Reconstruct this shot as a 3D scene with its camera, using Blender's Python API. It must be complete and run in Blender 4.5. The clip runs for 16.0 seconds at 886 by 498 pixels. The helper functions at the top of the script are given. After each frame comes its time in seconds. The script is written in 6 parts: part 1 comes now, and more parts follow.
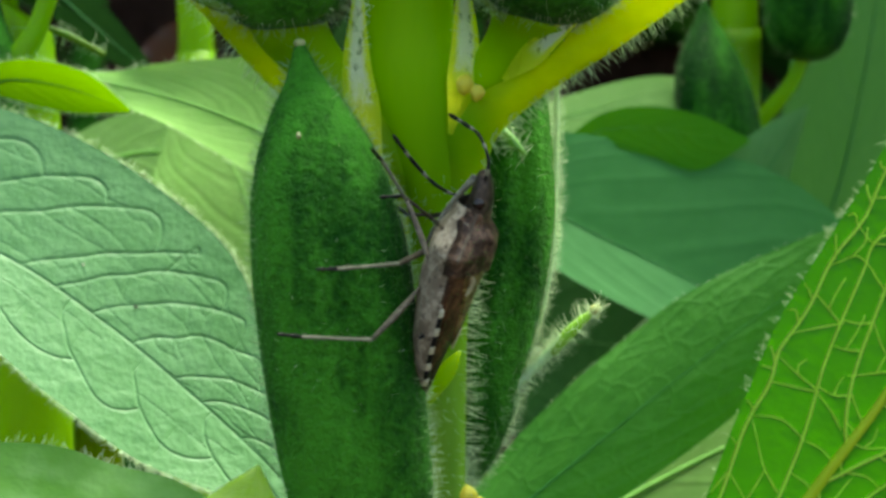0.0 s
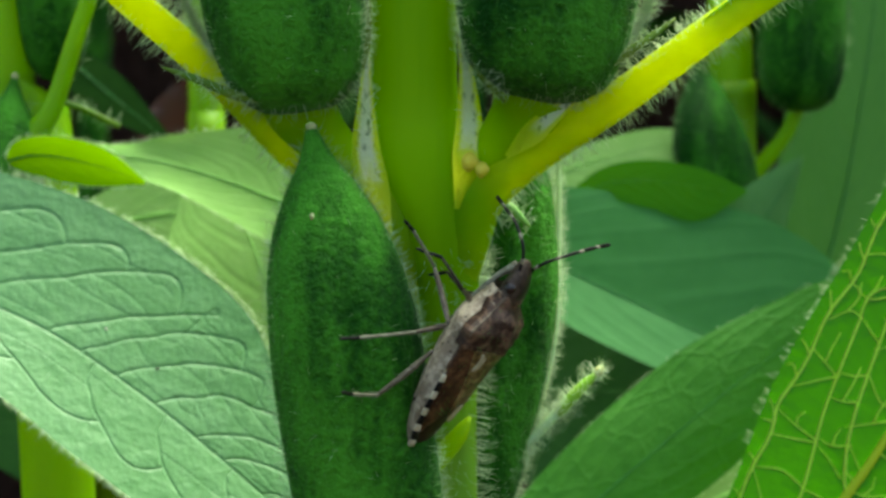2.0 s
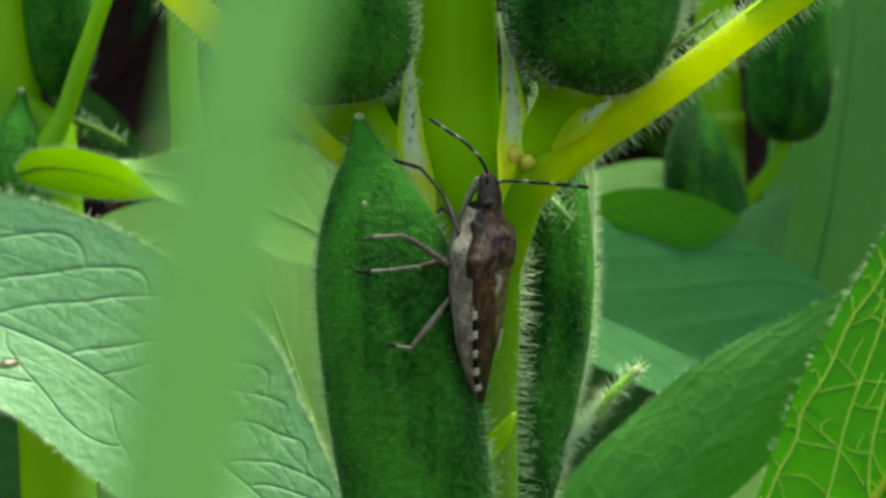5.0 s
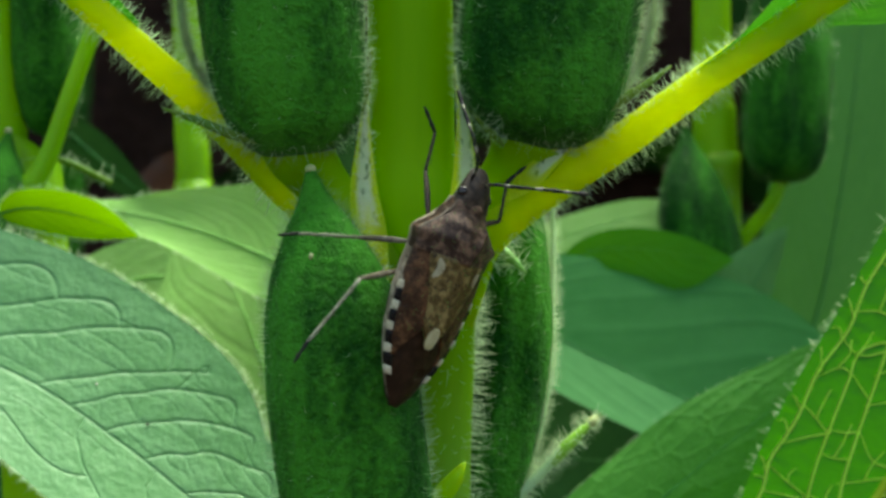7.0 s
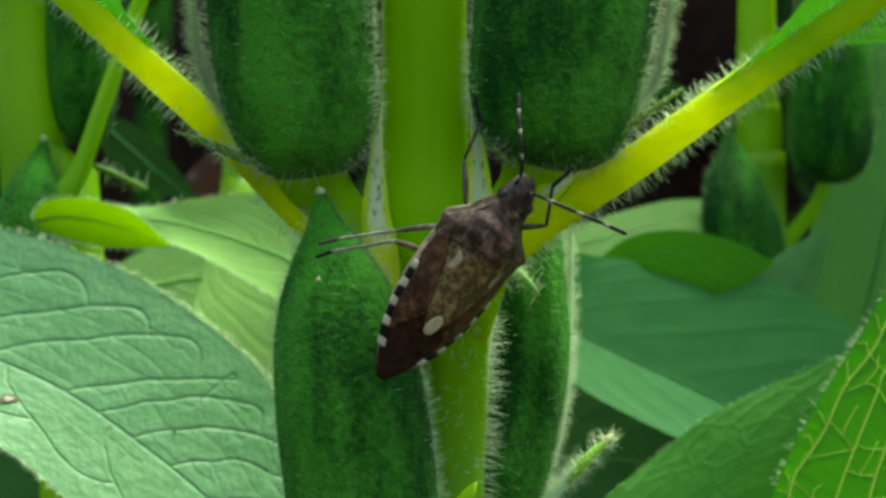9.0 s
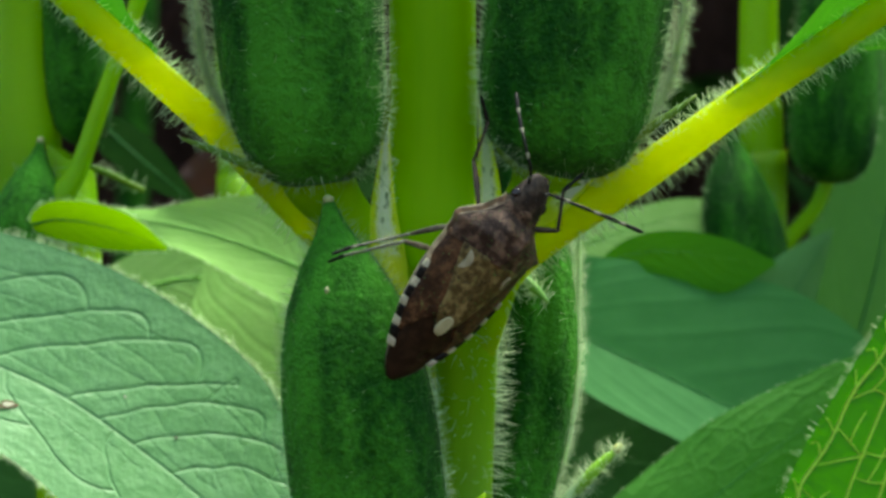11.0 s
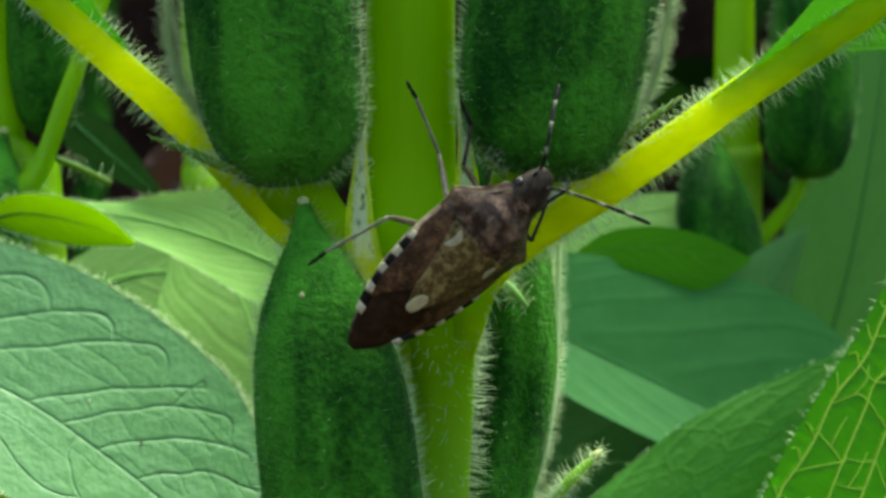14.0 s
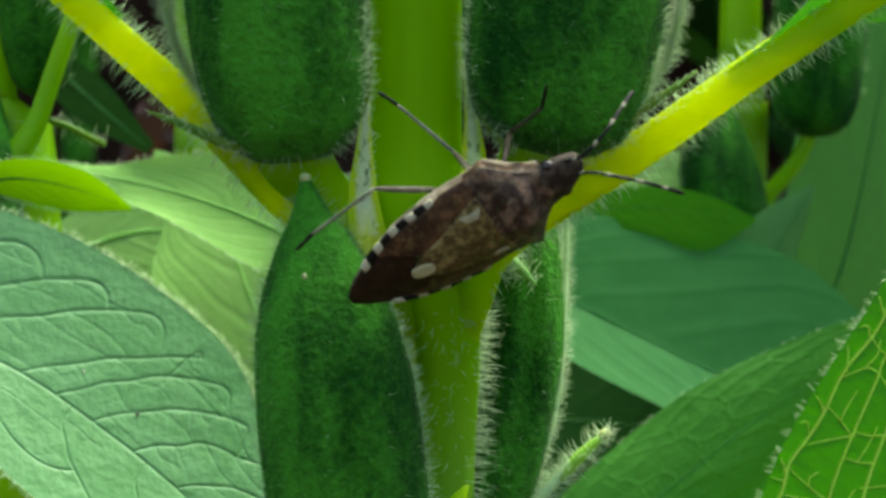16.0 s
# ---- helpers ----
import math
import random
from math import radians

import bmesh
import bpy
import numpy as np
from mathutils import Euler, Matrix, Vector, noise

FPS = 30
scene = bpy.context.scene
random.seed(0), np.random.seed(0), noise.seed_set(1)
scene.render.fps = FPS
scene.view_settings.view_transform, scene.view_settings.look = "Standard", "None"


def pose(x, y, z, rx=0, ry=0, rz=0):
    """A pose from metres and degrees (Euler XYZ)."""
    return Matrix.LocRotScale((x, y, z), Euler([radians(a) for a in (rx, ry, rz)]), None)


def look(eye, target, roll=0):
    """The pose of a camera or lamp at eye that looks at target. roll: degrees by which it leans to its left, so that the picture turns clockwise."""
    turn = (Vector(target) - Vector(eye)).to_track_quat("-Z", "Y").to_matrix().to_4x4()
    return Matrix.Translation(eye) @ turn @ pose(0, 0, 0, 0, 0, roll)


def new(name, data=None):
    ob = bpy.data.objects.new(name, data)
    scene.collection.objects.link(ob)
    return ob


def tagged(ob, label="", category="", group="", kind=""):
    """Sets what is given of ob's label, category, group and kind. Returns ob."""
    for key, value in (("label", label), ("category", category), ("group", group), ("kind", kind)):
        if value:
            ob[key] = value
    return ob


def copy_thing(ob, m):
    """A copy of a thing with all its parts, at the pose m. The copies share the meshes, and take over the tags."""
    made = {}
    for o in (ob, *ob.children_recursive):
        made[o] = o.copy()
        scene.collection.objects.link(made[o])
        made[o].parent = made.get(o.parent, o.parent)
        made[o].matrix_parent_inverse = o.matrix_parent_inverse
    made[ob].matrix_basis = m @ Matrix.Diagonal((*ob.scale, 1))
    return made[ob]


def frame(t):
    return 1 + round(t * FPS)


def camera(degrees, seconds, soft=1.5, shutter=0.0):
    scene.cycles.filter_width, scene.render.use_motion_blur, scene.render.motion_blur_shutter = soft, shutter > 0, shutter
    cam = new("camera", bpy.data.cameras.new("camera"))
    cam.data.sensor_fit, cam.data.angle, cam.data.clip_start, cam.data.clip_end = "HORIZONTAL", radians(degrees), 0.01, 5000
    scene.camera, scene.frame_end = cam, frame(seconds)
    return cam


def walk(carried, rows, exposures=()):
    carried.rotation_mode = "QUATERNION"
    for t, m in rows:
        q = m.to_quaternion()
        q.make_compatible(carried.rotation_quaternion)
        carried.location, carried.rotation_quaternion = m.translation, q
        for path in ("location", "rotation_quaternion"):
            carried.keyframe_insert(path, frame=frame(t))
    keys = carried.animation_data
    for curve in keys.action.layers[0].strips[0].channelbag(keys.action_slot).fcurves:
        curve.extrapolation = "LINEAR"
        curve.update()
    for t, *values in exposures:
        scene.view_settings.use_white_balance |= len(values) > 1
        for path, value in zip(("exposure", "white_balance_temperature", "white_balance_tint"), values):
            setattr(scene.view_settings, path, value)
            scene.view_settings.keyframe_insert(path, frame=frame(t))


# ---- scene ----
cam = camera(30, 16.0, soft=2.9)
# a small lens opening: sharp on the bug, softer in front and behind
cam.data.dof.use_dof = True
cam.data.dof.focus_distance = 0.067
cam.data.dof.aperture_fstop = 100.0

PATH = [
    (0, 0.00156, -0.06653, 0.59871, 85.938, -0.704, -1.438),
    (0.3, 0.00164, -0.06713, 0.60088, 85.417, -0.637, 0.146),
    (0.5, 0.00169, -0.06753, 0.60232, 84.125, -0.592, -0.456),
    (0.8, 0.00071, -0.06776, 0.60132, 84.227, -0.305, -1.362),
    (1, 0.00006, -0.06792, 0.60065, 85.368, -0.113, -1.579),
    (1.3, -0.00039, -0.06830, 0.60082, 86.430, 0.234, -0.911),
    (1.5, -0.00069, -0.06855, 0.60094, 86.791, 0.466, -1.526),
    (1.8, 0.00055, -0.06894, 0.60088, 86.634, 0.470, -1.400),
    (2, 0.00138, -0.06920, 0.60084, 86.743, 0.473, -1.318),
    (2.3, 0.00143, -0.06973, 0.59796, 87.827, 0.748, -1.460),
    (2.5, 0.00146, -0.07009, 0.59604, 88.953, 0.931, -1.180),
    (2.8, -0.00031, -0.06957, 0.59677, 88.775, 1.187, -2.717),
    (3, -0.00149, -0.06923, 0.59725, 88.620, 1.357, -2.196),
    (3.3, -0.00001, -0.07100, 0.59462, 89.443, 1.154, -0.520),
    (3.5, 0.00098, -0.07218, 0.59287, 90.591, 1.019, -0.502),
    (3.8, -0.00235, -0.06951, 0.59737, 88.203, 0.786, -2.447),
    (4, -0.00457, -0.06773, 0.60037, 87.793, 0.631, -3.873),
    (4.3, -0.00621, -0.06789, 0.59858, 88.594, 1.060, -5.441),
    (4.5, -0.00731, -0.06799, 0.59738, 89.578, 1.346, -5.385),
    (5, -0.00427, -0.06867, 0.59684, 89.908, 0.654, -4.522),
    (5.2, -0.00373, -0.06883, 0.59988, 88.180, 0.573, -4.434),
    (7.3, 0.00120, -0.06986, 0.59824, 90.529, -0.200, -1.533),
    (7.5, 0.00180, -0.07023, 0.60139, 89.224, -0.243, -1.088),
    (7.8, 0.00228, -0.07014, 0.59826, 89.663, -0.063, -1.034),
    (8, 0.00260, -0.07008, 0.59618, 91.167, 0.057, -0.376),
    (8.3, 0.00342, -0.06982, 0.59889, 90.138, -0.028, 0.508),
    (8.5, 0.00396, -0.06965, 0.60070, 89.317, -0.084, 0.471),
    (8.8, 0.00366, -0.06962, 0.60066, 89.062, -0.148, 0.590),
    (9, 0.00346, -0.06960, 0.60063, 89.203, -0.191, 0.748),
    (9.2, 0.00241, -0.06940, 0.60169, 88.554, -0.533, 0.387),
    (11.3, 0.00236, -0.06837, 0.60153, 88.730, -0.153, 0.015),
    (11.5, 0.00126, -0.06805, 0.59974, 89.328, -0.257, -0.284),
    (11.8, -0.00074, -0.06737, 0.59985, 89.321, -0.013, -0.621),
    (12, -0.00207, -0.06692, 0.59993, 89.366, 0.150, -1.831),
    (12.3, -0.00176, -0.06726, 0.60000, 89.065, -0.275, -2.002),
    (12.5, -0.00155, -0.06748, 0.60005, 89.177, -0.559, -1.688),
    (12.8, -0.00124, -0.06725, 0.60117, 88.958, -0.320, -1.494),
    (13, -0.00103, -0.06710, 0.60191, 88.620, -0.160, -1.727),
    (13.3, -0.00051, -0.06706, 0.60249, 87.428, -0.432, -1.610),
    (13.5, -0.00017, -0.06703, 0.60288, 88.346, -0.614, -1.701),
    (13.8, 0.00091, -0.06689, 0.60262, 87.932, -0.611, -1.751),
    (14, 0.00163, -0.06679, 0.60245, 87.990, -0.609, -1.257),
    (14.3, 0.00098, -0.06663, 0.60143, 88.241, -0.520, -1.461),
    (14.5, 0.00054, -0.06653, 0.60075, 88.514, -0.461, -1.325),
    (14.8, -0.00081, -0.06619, 0.60114, 87.817, -0.570, -1.598),
    (15, -0.00171, -0.06597, 0.60140, 87.614, -0.642, -2.197),
    (15.3, -0.00123, -0.06518, 0.60204, 87.099, -0.595, -2.248),
    (15.5, -0.00091, -0.06465, 0.60247, 86.951, -0.564, -2.536),
    (15.8, 0.00021, -0.06473, 0.60356, 85.814, -0.700, -1.968),
    (16, 0.00096, -0.06479, 0.60428, 85.490, -0.791, -1.662),
]
walk(cam, [(t, pose(*row)) for t, *row in PATH], exposures=[(0, 2.50, 6800, -3), (2.5, 2.44, 6800, -3), (5.0, 2.38, 6800, -4), (7.5, 2.35, 6700, -4), (16.0, 2.35, 6700, -4)])

# Sizes below are in millimetres round a point 0.6 m above the ground; V() and mk() turn them into metres.
HIGH = 0.6
ORIGIN = {}


def V(x, y, z):
    return Vector((x * 0.001, y * 0.001, HIGH + z * 0.001))


# ---- world and light: bright overcast sky, soft sun high behind the plant ----
world = bpy.data.worlds.new("overcast_sky")
scene.world = world
world.use_nodes = True
wn = world.node_tree.nodes
sky = wn.new("ShaderNodeTexSky")
sky.sky_type = "NISHITA"
sky.sun_disc = False
sky.sun_elevation = radians(62)
sky.sun_rotation = radians(35)
sky.air_density, sky.dust_density, sky.ozone_density = 1.0, 4.0, 1.0
world.node_tree.links.new(sky.outputs[0], wn["Background"].inputs[0])
wn["Background"].inputs[1].default_value = 0.10
sun_data = bpy.data.lights.new("sun", "SUN")
sun_data.energy, sun_data.angle, sun_data.color = 3.2, radians(40), (1.0, 0.97, 0.88)
sun = new("sun", sun_data)
sun.matrix_world = look((0.5, 0.7, 3.0), (0, 0, 0.6))


# ---- materials ----
class Nodes:
    """Short hand for building a node material."""

    def __init__(self, name):
        self.mat = bpy.data.materials.new(name)
        self.mat.use_nodes = True
        self.tree = self.mat.node_tree
        self.tree.nodes.clear()
        self.out = self.tree.nodes.new("ShaderNodeOutputMaterial")

    def add(self, node, links=None, **values):
        n = self.tree.nodes.new(node)
        for k, v in values.items():
            if k == "op":
                n.operation = v
            elif k == "feature":
                n.feature = v
            elif k == "kind":
                n.data_type = v
            elif k == "interp":
                n.interpolation_type = v
            elif k == "dims":
                n.voronoi_dimensions = v
        for k, v in (links or {}).items():
            sock = n.inputs[k]
            if isinstance(v, bpy.types.NodeSocket):
                self.tree.links.new(v, sock)
            else:
                sock.default_value = v
        return n

    def math(self, op, a, b=0.0, c=0.0):
        return self.add("ShaderNodeMath", {0: a, 1: b, 2: c}, op=op).outputs[0]

    def mix(self, fac, a, b):
        n = self.add("ShaderNodeMix", kind="RGBA")
        for i, v in ((0, fac), (6, a), (7, b)):
            if isinstance(v, bpy.types.NodeSocket):
                self.tree.links.new(v, n.inputs[i])
            elif i:
                n.inputs[i].default_value = (*v, 1.0) if len(v) == 3 else v
            else:
                n.inputs[i].default_value = v
        return n.outputs[2]

    def ramp(self, v, lo, hi, out_lo=0.0, out_hi=1.0):
        n = self.add("ShaderNodeMapRange", {0: v, 1: lo, 2: hi, 3: out_lo, 4: out_hi}, interp="SMOOTHSTEP")
        return n.outputs[0]

    def noise(self, vec, scale, detail=3.0, rough=0.55):
        return self.add("ShaderNodeTexNoise", {"Vector": vec, "Scale": scale, "Detail": detail, "Roughness": rough}).outputs[0]

    def place(self, which="Object", scale=(1, 1, 1)):
        c = self.add("ShaderNodeTexCoord").outputs[which]
        m = self.add("ShaderNodeMapping", {"Vector": c, "Scale": scale})
        return m.outputs[0]

    def bump(self, height, strength, distance):
        return self.add("ShaderNodeBump", {"Height": height, "Strength": strength, "Distance": distance}).outputs[0]

    def finish(self, colour, rough, normal=None, passed=None, share=0.0, sheen=0.0, metal=0.0, spec=0.5, coat=0.0, sss=0.0):
        p = self.add("ShaderNodeBsdfPrincipled", {"Base Color": colour, "Roughness": rough, "Sheen Weight": sheen, "Metallic": metal, "Specular IOR Level": spec, "Coat Weight": coat})
        if sss:
            p.inputs["Subsurface Weight"].default_value = sss
            p.inputs["Subsurface Radius"].default_value = (1.0, 1.2, 0.15)
            p.inputs["Subsurface Scale"].default_value = 0.0015
        if normal is not None:
            self.tree.links.new(normal, p.inputs["Normal"])
        res = p.outputs[0]
        if passed is not None:
            t = self.add("ShaderNodeBsdfTranslucent", {"Color": passed})
            if normal is not None:
                self.tree.links.new(normal, t.inputs["Normal"])
            m = self.add("ShaderNodeMixShader", {0: share, 1: res, 2: t.outputs[0]})
            res = m.outputs[0]
        self.tree.links.new(res, self.out.inputs[0])
        return self.mat


def rgb(r, g, b):
    return (r, g, b, 1.0)


def leaf_material(name, base, other, vein, count=9.0, lean=0.42, curve=1.5, vein_show=0.7, relief=0.5, share=0.35, glow=(0.30, 0.45, 0.04), rough=0.55, net_show=0.55, groove=0.22, wobble_by=0.07, net_relief=0.10, line=0.05, net=0.045, sheen=0.0, spec=0.22, loop=0.0, rungs=5.0, link=1.15, cells=0.0, long=2.2, lump=0.0, veined=True):
    """Leaf blade: midrib, side veins that bend towards the tip, a fine net between them, puckered between the veins."""
    n = Nodes(name)
    uv = n.add("ShaderNodeTexCoord").outputs["UV"]
    wob = n.add("ShaderNodeTexNoise", {"Vector": uv, "Scale": 5.0, "Detail": 2.0})
    wobble = n.math("MULTIPLY", n.math("SUBTRACT", wob.outputs[0], 0.5), wobble_by)
    sep = n.add("ShaderNodeSeparateXYZ", {0: uv})
    u = n.math("ADD", sep.outputs[0], wobble)
    v = n.math("SUBTRACT", sep.outputs[1], 0.5)
    av = n.math("MULTIPLY", n.math("ABSOLUTE", v), 2.0)
    side = n.math("MULTIPLY", n.math("GREATER_THAN", v, 0.0), 0.43)
    way = n.math("ADD", n.math("MULTIPLY", n.math("POWER", av, curve), lean), n.math("MULTIPLY", n.math("POWER", av, 6.0), loop))
    s = n.math("ADD", n.math("MULTIPLY", n.math("SUBTRACT", u, way), count), side)
    d = n.math("SUBTRACT", 0.5, n.math("ABSOLUTE", n.math("SUBTRACT", n.math("FRACT", s), 0.5)))
    second = n.ramp(d, line, 0.0)
    mid = n.ramp(av, 0.045, 0.008)
    if cells:
        grid = n.add("ShaderNodeMapping", {"Vector": uv, "Scale": (long * cells, cells, 1.0)})
    else:
        grid = n.add("ShaderNodeCombineXYZ", {0: n.math("MULTIPLY", s, link), 1: n.math("MULTIPLY", av, rungs), 2: side})
    warp = n.add("ShaderNodeTexNoise", {"Vector": grid.outputs[0], "Scale": 1.6, "Detail": 2.0})
    moved = n.add("ShaderNodeMix", kind="VECTOR")
    n.tree.links.new(grid.outputs[0], moved.inputs[4])
    n.tree.links.new(warp.outputs[1], moved.inputs[5])
    moved.inputs[0].default_value = 0.28
    cell = n.add("ShaderNodeTexVoronoi", {"Vector": moved.outputs[1], "Scale": 1.35}, feature="DISTANCE_TO_EDGE", dims="2D").outputs[0]
    third = n.ramp(cell, net, 0.0)
    fine = n.add("ShaderNodeTexVoronoi", {"Vector": moved.outputs[1], "Scale": 4.2}, feature="DISTANCE_TO_EDGE", dims="2D").outputs[0]
    fourth = n.ramp(fine, 0.06, 0.0)
    veins = n.math("MAXIMUM", n.math("MAXIMUM", mid, second), n.math("MULTIPLY", third, net_show))
    big = n.noise(uv, 3.5, 4.0)
    small = n.noise(n.place("Object"), 900.0, 3.0)
    tone = n.mix(n.ramp(n.math("ADD", n.math("MULTIPLY", big, 0.6), n.math("MULTIPLY", small, 0.4)), 0.32, 0.68), base, other)
    colour = n.mix(n.math("MULTIPLY", veins, vein_show), tone, vein)
    puff = n.math("ADD", n.math("MULTIPLY", n.ramp(d, 0.0, groove), 0.6), n.math("MULTIPLY", n.ramp(cell, 0.0, 0.10), net_relief))
    height = n.math("ADD", n.math("ADD", puff, n.math("MULTIPLY", small, 0.12)), n.math("MULTIPLY", fourth, -0.1))
    if not veined:
        colour, veins = tone, 0.0
        height = n.math("ADD", n.math("MULTIPLY", small, 0.35), n.math("MULTIPLY", n.noise(n.place("Object"), 2600.0, 2.0), 0.25))
    if lump:
        height = n.math("ADD", height, n.math("MULTIPLY", n.noise(n.add("ShaderNodeMapping", {"Vector": uv, "Scale": (30.0, 9.0, 1.0)}).outputs[0], 1.0, 2.0), lump))
    normal = n.bump(height, relief, 0.0006)
    passed = n.mix(n.math("MULTIPLY", veins, vein_show), glow, (min(1, glow[0] * 1.8 + 0.08), min(1, glow[1] * 1.5 + 0.05), glow[2] * 1.6 + 0.02))
    return n.finish(colour, rough, normal, passed, share, sheen=sheen, spec=spec)


def skin_material(name, base, other, glow, share, rough=0.45, streak=(1, 1, 0.15), relief=0.25, scale=700.0, sheen=0.0, spec=0.25, sss=0.0):
    """Plant skin of stems, stalks and capsules, with streaks along the upright."""
    n = Nodes(name)
    big = n.noise(n.place("Object", streak), scale, 3.0)
    fine = n.noise(n.place("Object"), scale * 3.5, 2.0)
    wide = n.noise(n.place("Object"), scale * 0.16, 2.0)
    f = n.ramp(n.math("ADD", n.math("MULTIPLY", big, 0.4), n.math("ADD", n.math("MULTIPLY", fine, 0.2), n.math("MULTIPLY", wide, 0.4))), 0.36, 0.66)
    normal = n.bump(n.math("ADD", big, n.math("MULTIPLY", fine, 0.5)), relief, 0.0003)
    return n.finish(n.mix(f, base, other), rough, normal, rgb(*glow) if share else None, share, sheen=sheen, spec=spec, sss=sss)


def hair_material(name, colour, share=0.4):
    n = Nodes(name)
    return n.finish(rgb(*colour), 0.4, None, rgb(*colour), share, spec=0.5)


def bug_material(name, base, dark, pale, dots=6000.0, amount=0.55, rough=0.5, relief=0.5, coat=0.0):
    """Insect shell: punctured, mottled, dull."""
    n = Nodes(name)
    p = n.place("Object")
    hole = n.ramp(n.add("ShaderNodeTexVoronoi", {"Vector": p, "Scale": dots}).outputs[0], 0.30, 0.12)
    big = n.ramp(n.noise(p, 1900.0, 5.0, 0.75), 0.42, 0.64)
    body = n.mix(big, base, pale)
    colour = n.mix(n.math("MULTIPLY", hole, amount), body, dark)
    normal = n.bump(n.math("SUBTRACT", n.noise(p, 1800.0), n.math("MULTIPLY", hole, 0.8)), relief, 0.00012)
    return n.finish(colour, rough, normal, coat=coat, spec=0.2)


M_STEM = skin_material("stem_skin", (0.19, 0.42, 0.003), (0.24, 0.48, 0.004), (0.50, 0.70, 0.004), 0.42, relief=0.1, sss=0.3)
M_STEM_LOW = skin_material("pale_stem_skin", (0.20, 0.42, 0.03), (0.25, 0.48, 0.05), (0.34, 0.56, 0.03), 0.3, relief=0.15)

M_OLIVE = skin_material("olive_stalk_skin", (0.085, 0.16, 0.002), (0.15, 0.235, 0.003), (0.28, 0.38, 0.003), 0.3, streak=(1, 1, 0.05), relief=0.08, spec=0.08)


def stem_material():
    """Main stem: pale and greyish below, bright yellow-green from the node upwards."""
    n = Nodes("main_stem_skin")
    p = n.place("Object")
    z = n.add("ShaderNodeSeparateXYZ", {0: p}).outputs[2]
    streaks = n.noise(n.place("Object", (1, 1, 0.12)), 800.0, 3.0)
    f = n.ramp(n.math("ADD", z, n.math("MULTIPLY", n.noise(p, 300.0), 0.004)), HIGH - 0.013, HIGH - 0.002)
    g = n.ramp(streaks, 0.35, 0.65)
    low = n.mix(g, (0.17, 0.38, 0.03), (0.23, 0.45, 0.05))
    high = n.mix(g, (0.17, 0.38, 0.002), (0.22, 0.44, 0.003))
    thr = n.mix(f, (0.34, 0.56, 0.03), (0.40, 0.62, 0.004))
    return n.finish(n.mix(f, low, high), 0.45, n.bump(streaks, 0.12, 0.0003), thr, 0.38, spec=0.08)


M_MAIN_STEM = stem_material()
M_STALK = skin_material("leaf_stalk_skin", (0.62, 0.76, 0.005), (0.54, 0.68, 0.005), (0.88, 0.94, 0.01), 0.55, streak=(0.3, 1, 0.3), relief=0.12)


def capsule_material():
    """Green capsule wall: long streaks, darker blotches, a downy bloom."""
    n = Nodes("capsule_skin")
    p = n.place("Object")
    streak = n.noise(n.place("Object", (1, 1, 0.22)), 620.0, 4.0, 0.6)
    blotch = n.noise(n.place("Object", (1, 1, 0.6)), 210.0, 3.0)
    grain = n.noise(p, 3200.0, 3.0, 0.65)
    f = n.ramp(n.math("ADD", n.math("MULTIPLY", streak, 0.33), n.math("ADD", n.math("MULTIPLY", blotch, 0.45), n.math("MULTIPLY", grain, 0.22))), 0.40, 0.62)
    normal = n.bump(n.math("ADD", n.math("MULTIPLY", streak, 0.6), grain), 0.8, 0.0003)
    return n.finish(n.mix(f, (0.0030, 0.040, 0.0006), (0.050, 0.212, 0.012)), 0.55, normal, sheen=0.03, spec=0.07)


M_CAPSULE = capsule_material()
M_CALYX = skin_material("calyx_skin", (0.055, 0.18, 0.008), (0.12, 0.20, 0.015), (0.3, 0.35, 0.02), 0.3)

M_STALKLET = skin_material("capsule_stalk_skin", (0.16, 0.38, 0.003), (0.26, 0.48, 0.004), (0.55, 0.75, 0.004), 0.5, relief=0.1, spec=0.08)


def node_stalk_material():
    """Stalk that is stem green where it leaves the node and turns yellow outwards."""
    n = Nodes("node_stalk_skin")
    p = n.place("Object")
    off = n.add("ShaderNodeVectorMath", {0: p, 1: (0.0008, -0.0025, HIGH - 0.002)}, op="DISTANCE").outputs["Value"]
    f = n.ramp(n.math("ADD", off, n.math("MULTIPLY", n.noise(p, 500.0), 0.002)), 0.0024, 0.0050)
    col = n.mix(f, (0.17, 0.40, 0.004), (0.46, 0.60, 0.004))
    thr = n.mix(f, (0.40, 0.62, 0.004), (0.90, 0.96, 0.02))
    streaks = n.noise(n.place("Object", (0.5, 1, 0.8)), 1500.0, 3.0)
    return n.finish(n.mix(n.math("MULTIPLY", n.ramp(n.math("ADD", n.math("MULTIPLY", streaks, 0.5), n.math("MULTIPLY", n.noise(p, 260.0), 0.5)), 0.42, 0.58), 0.8), col, (0.25, 0.42, 0.006)), 0.45, n.bump(streaks, 0.12, 0.0003), thr, 0.58, spec=0.12)


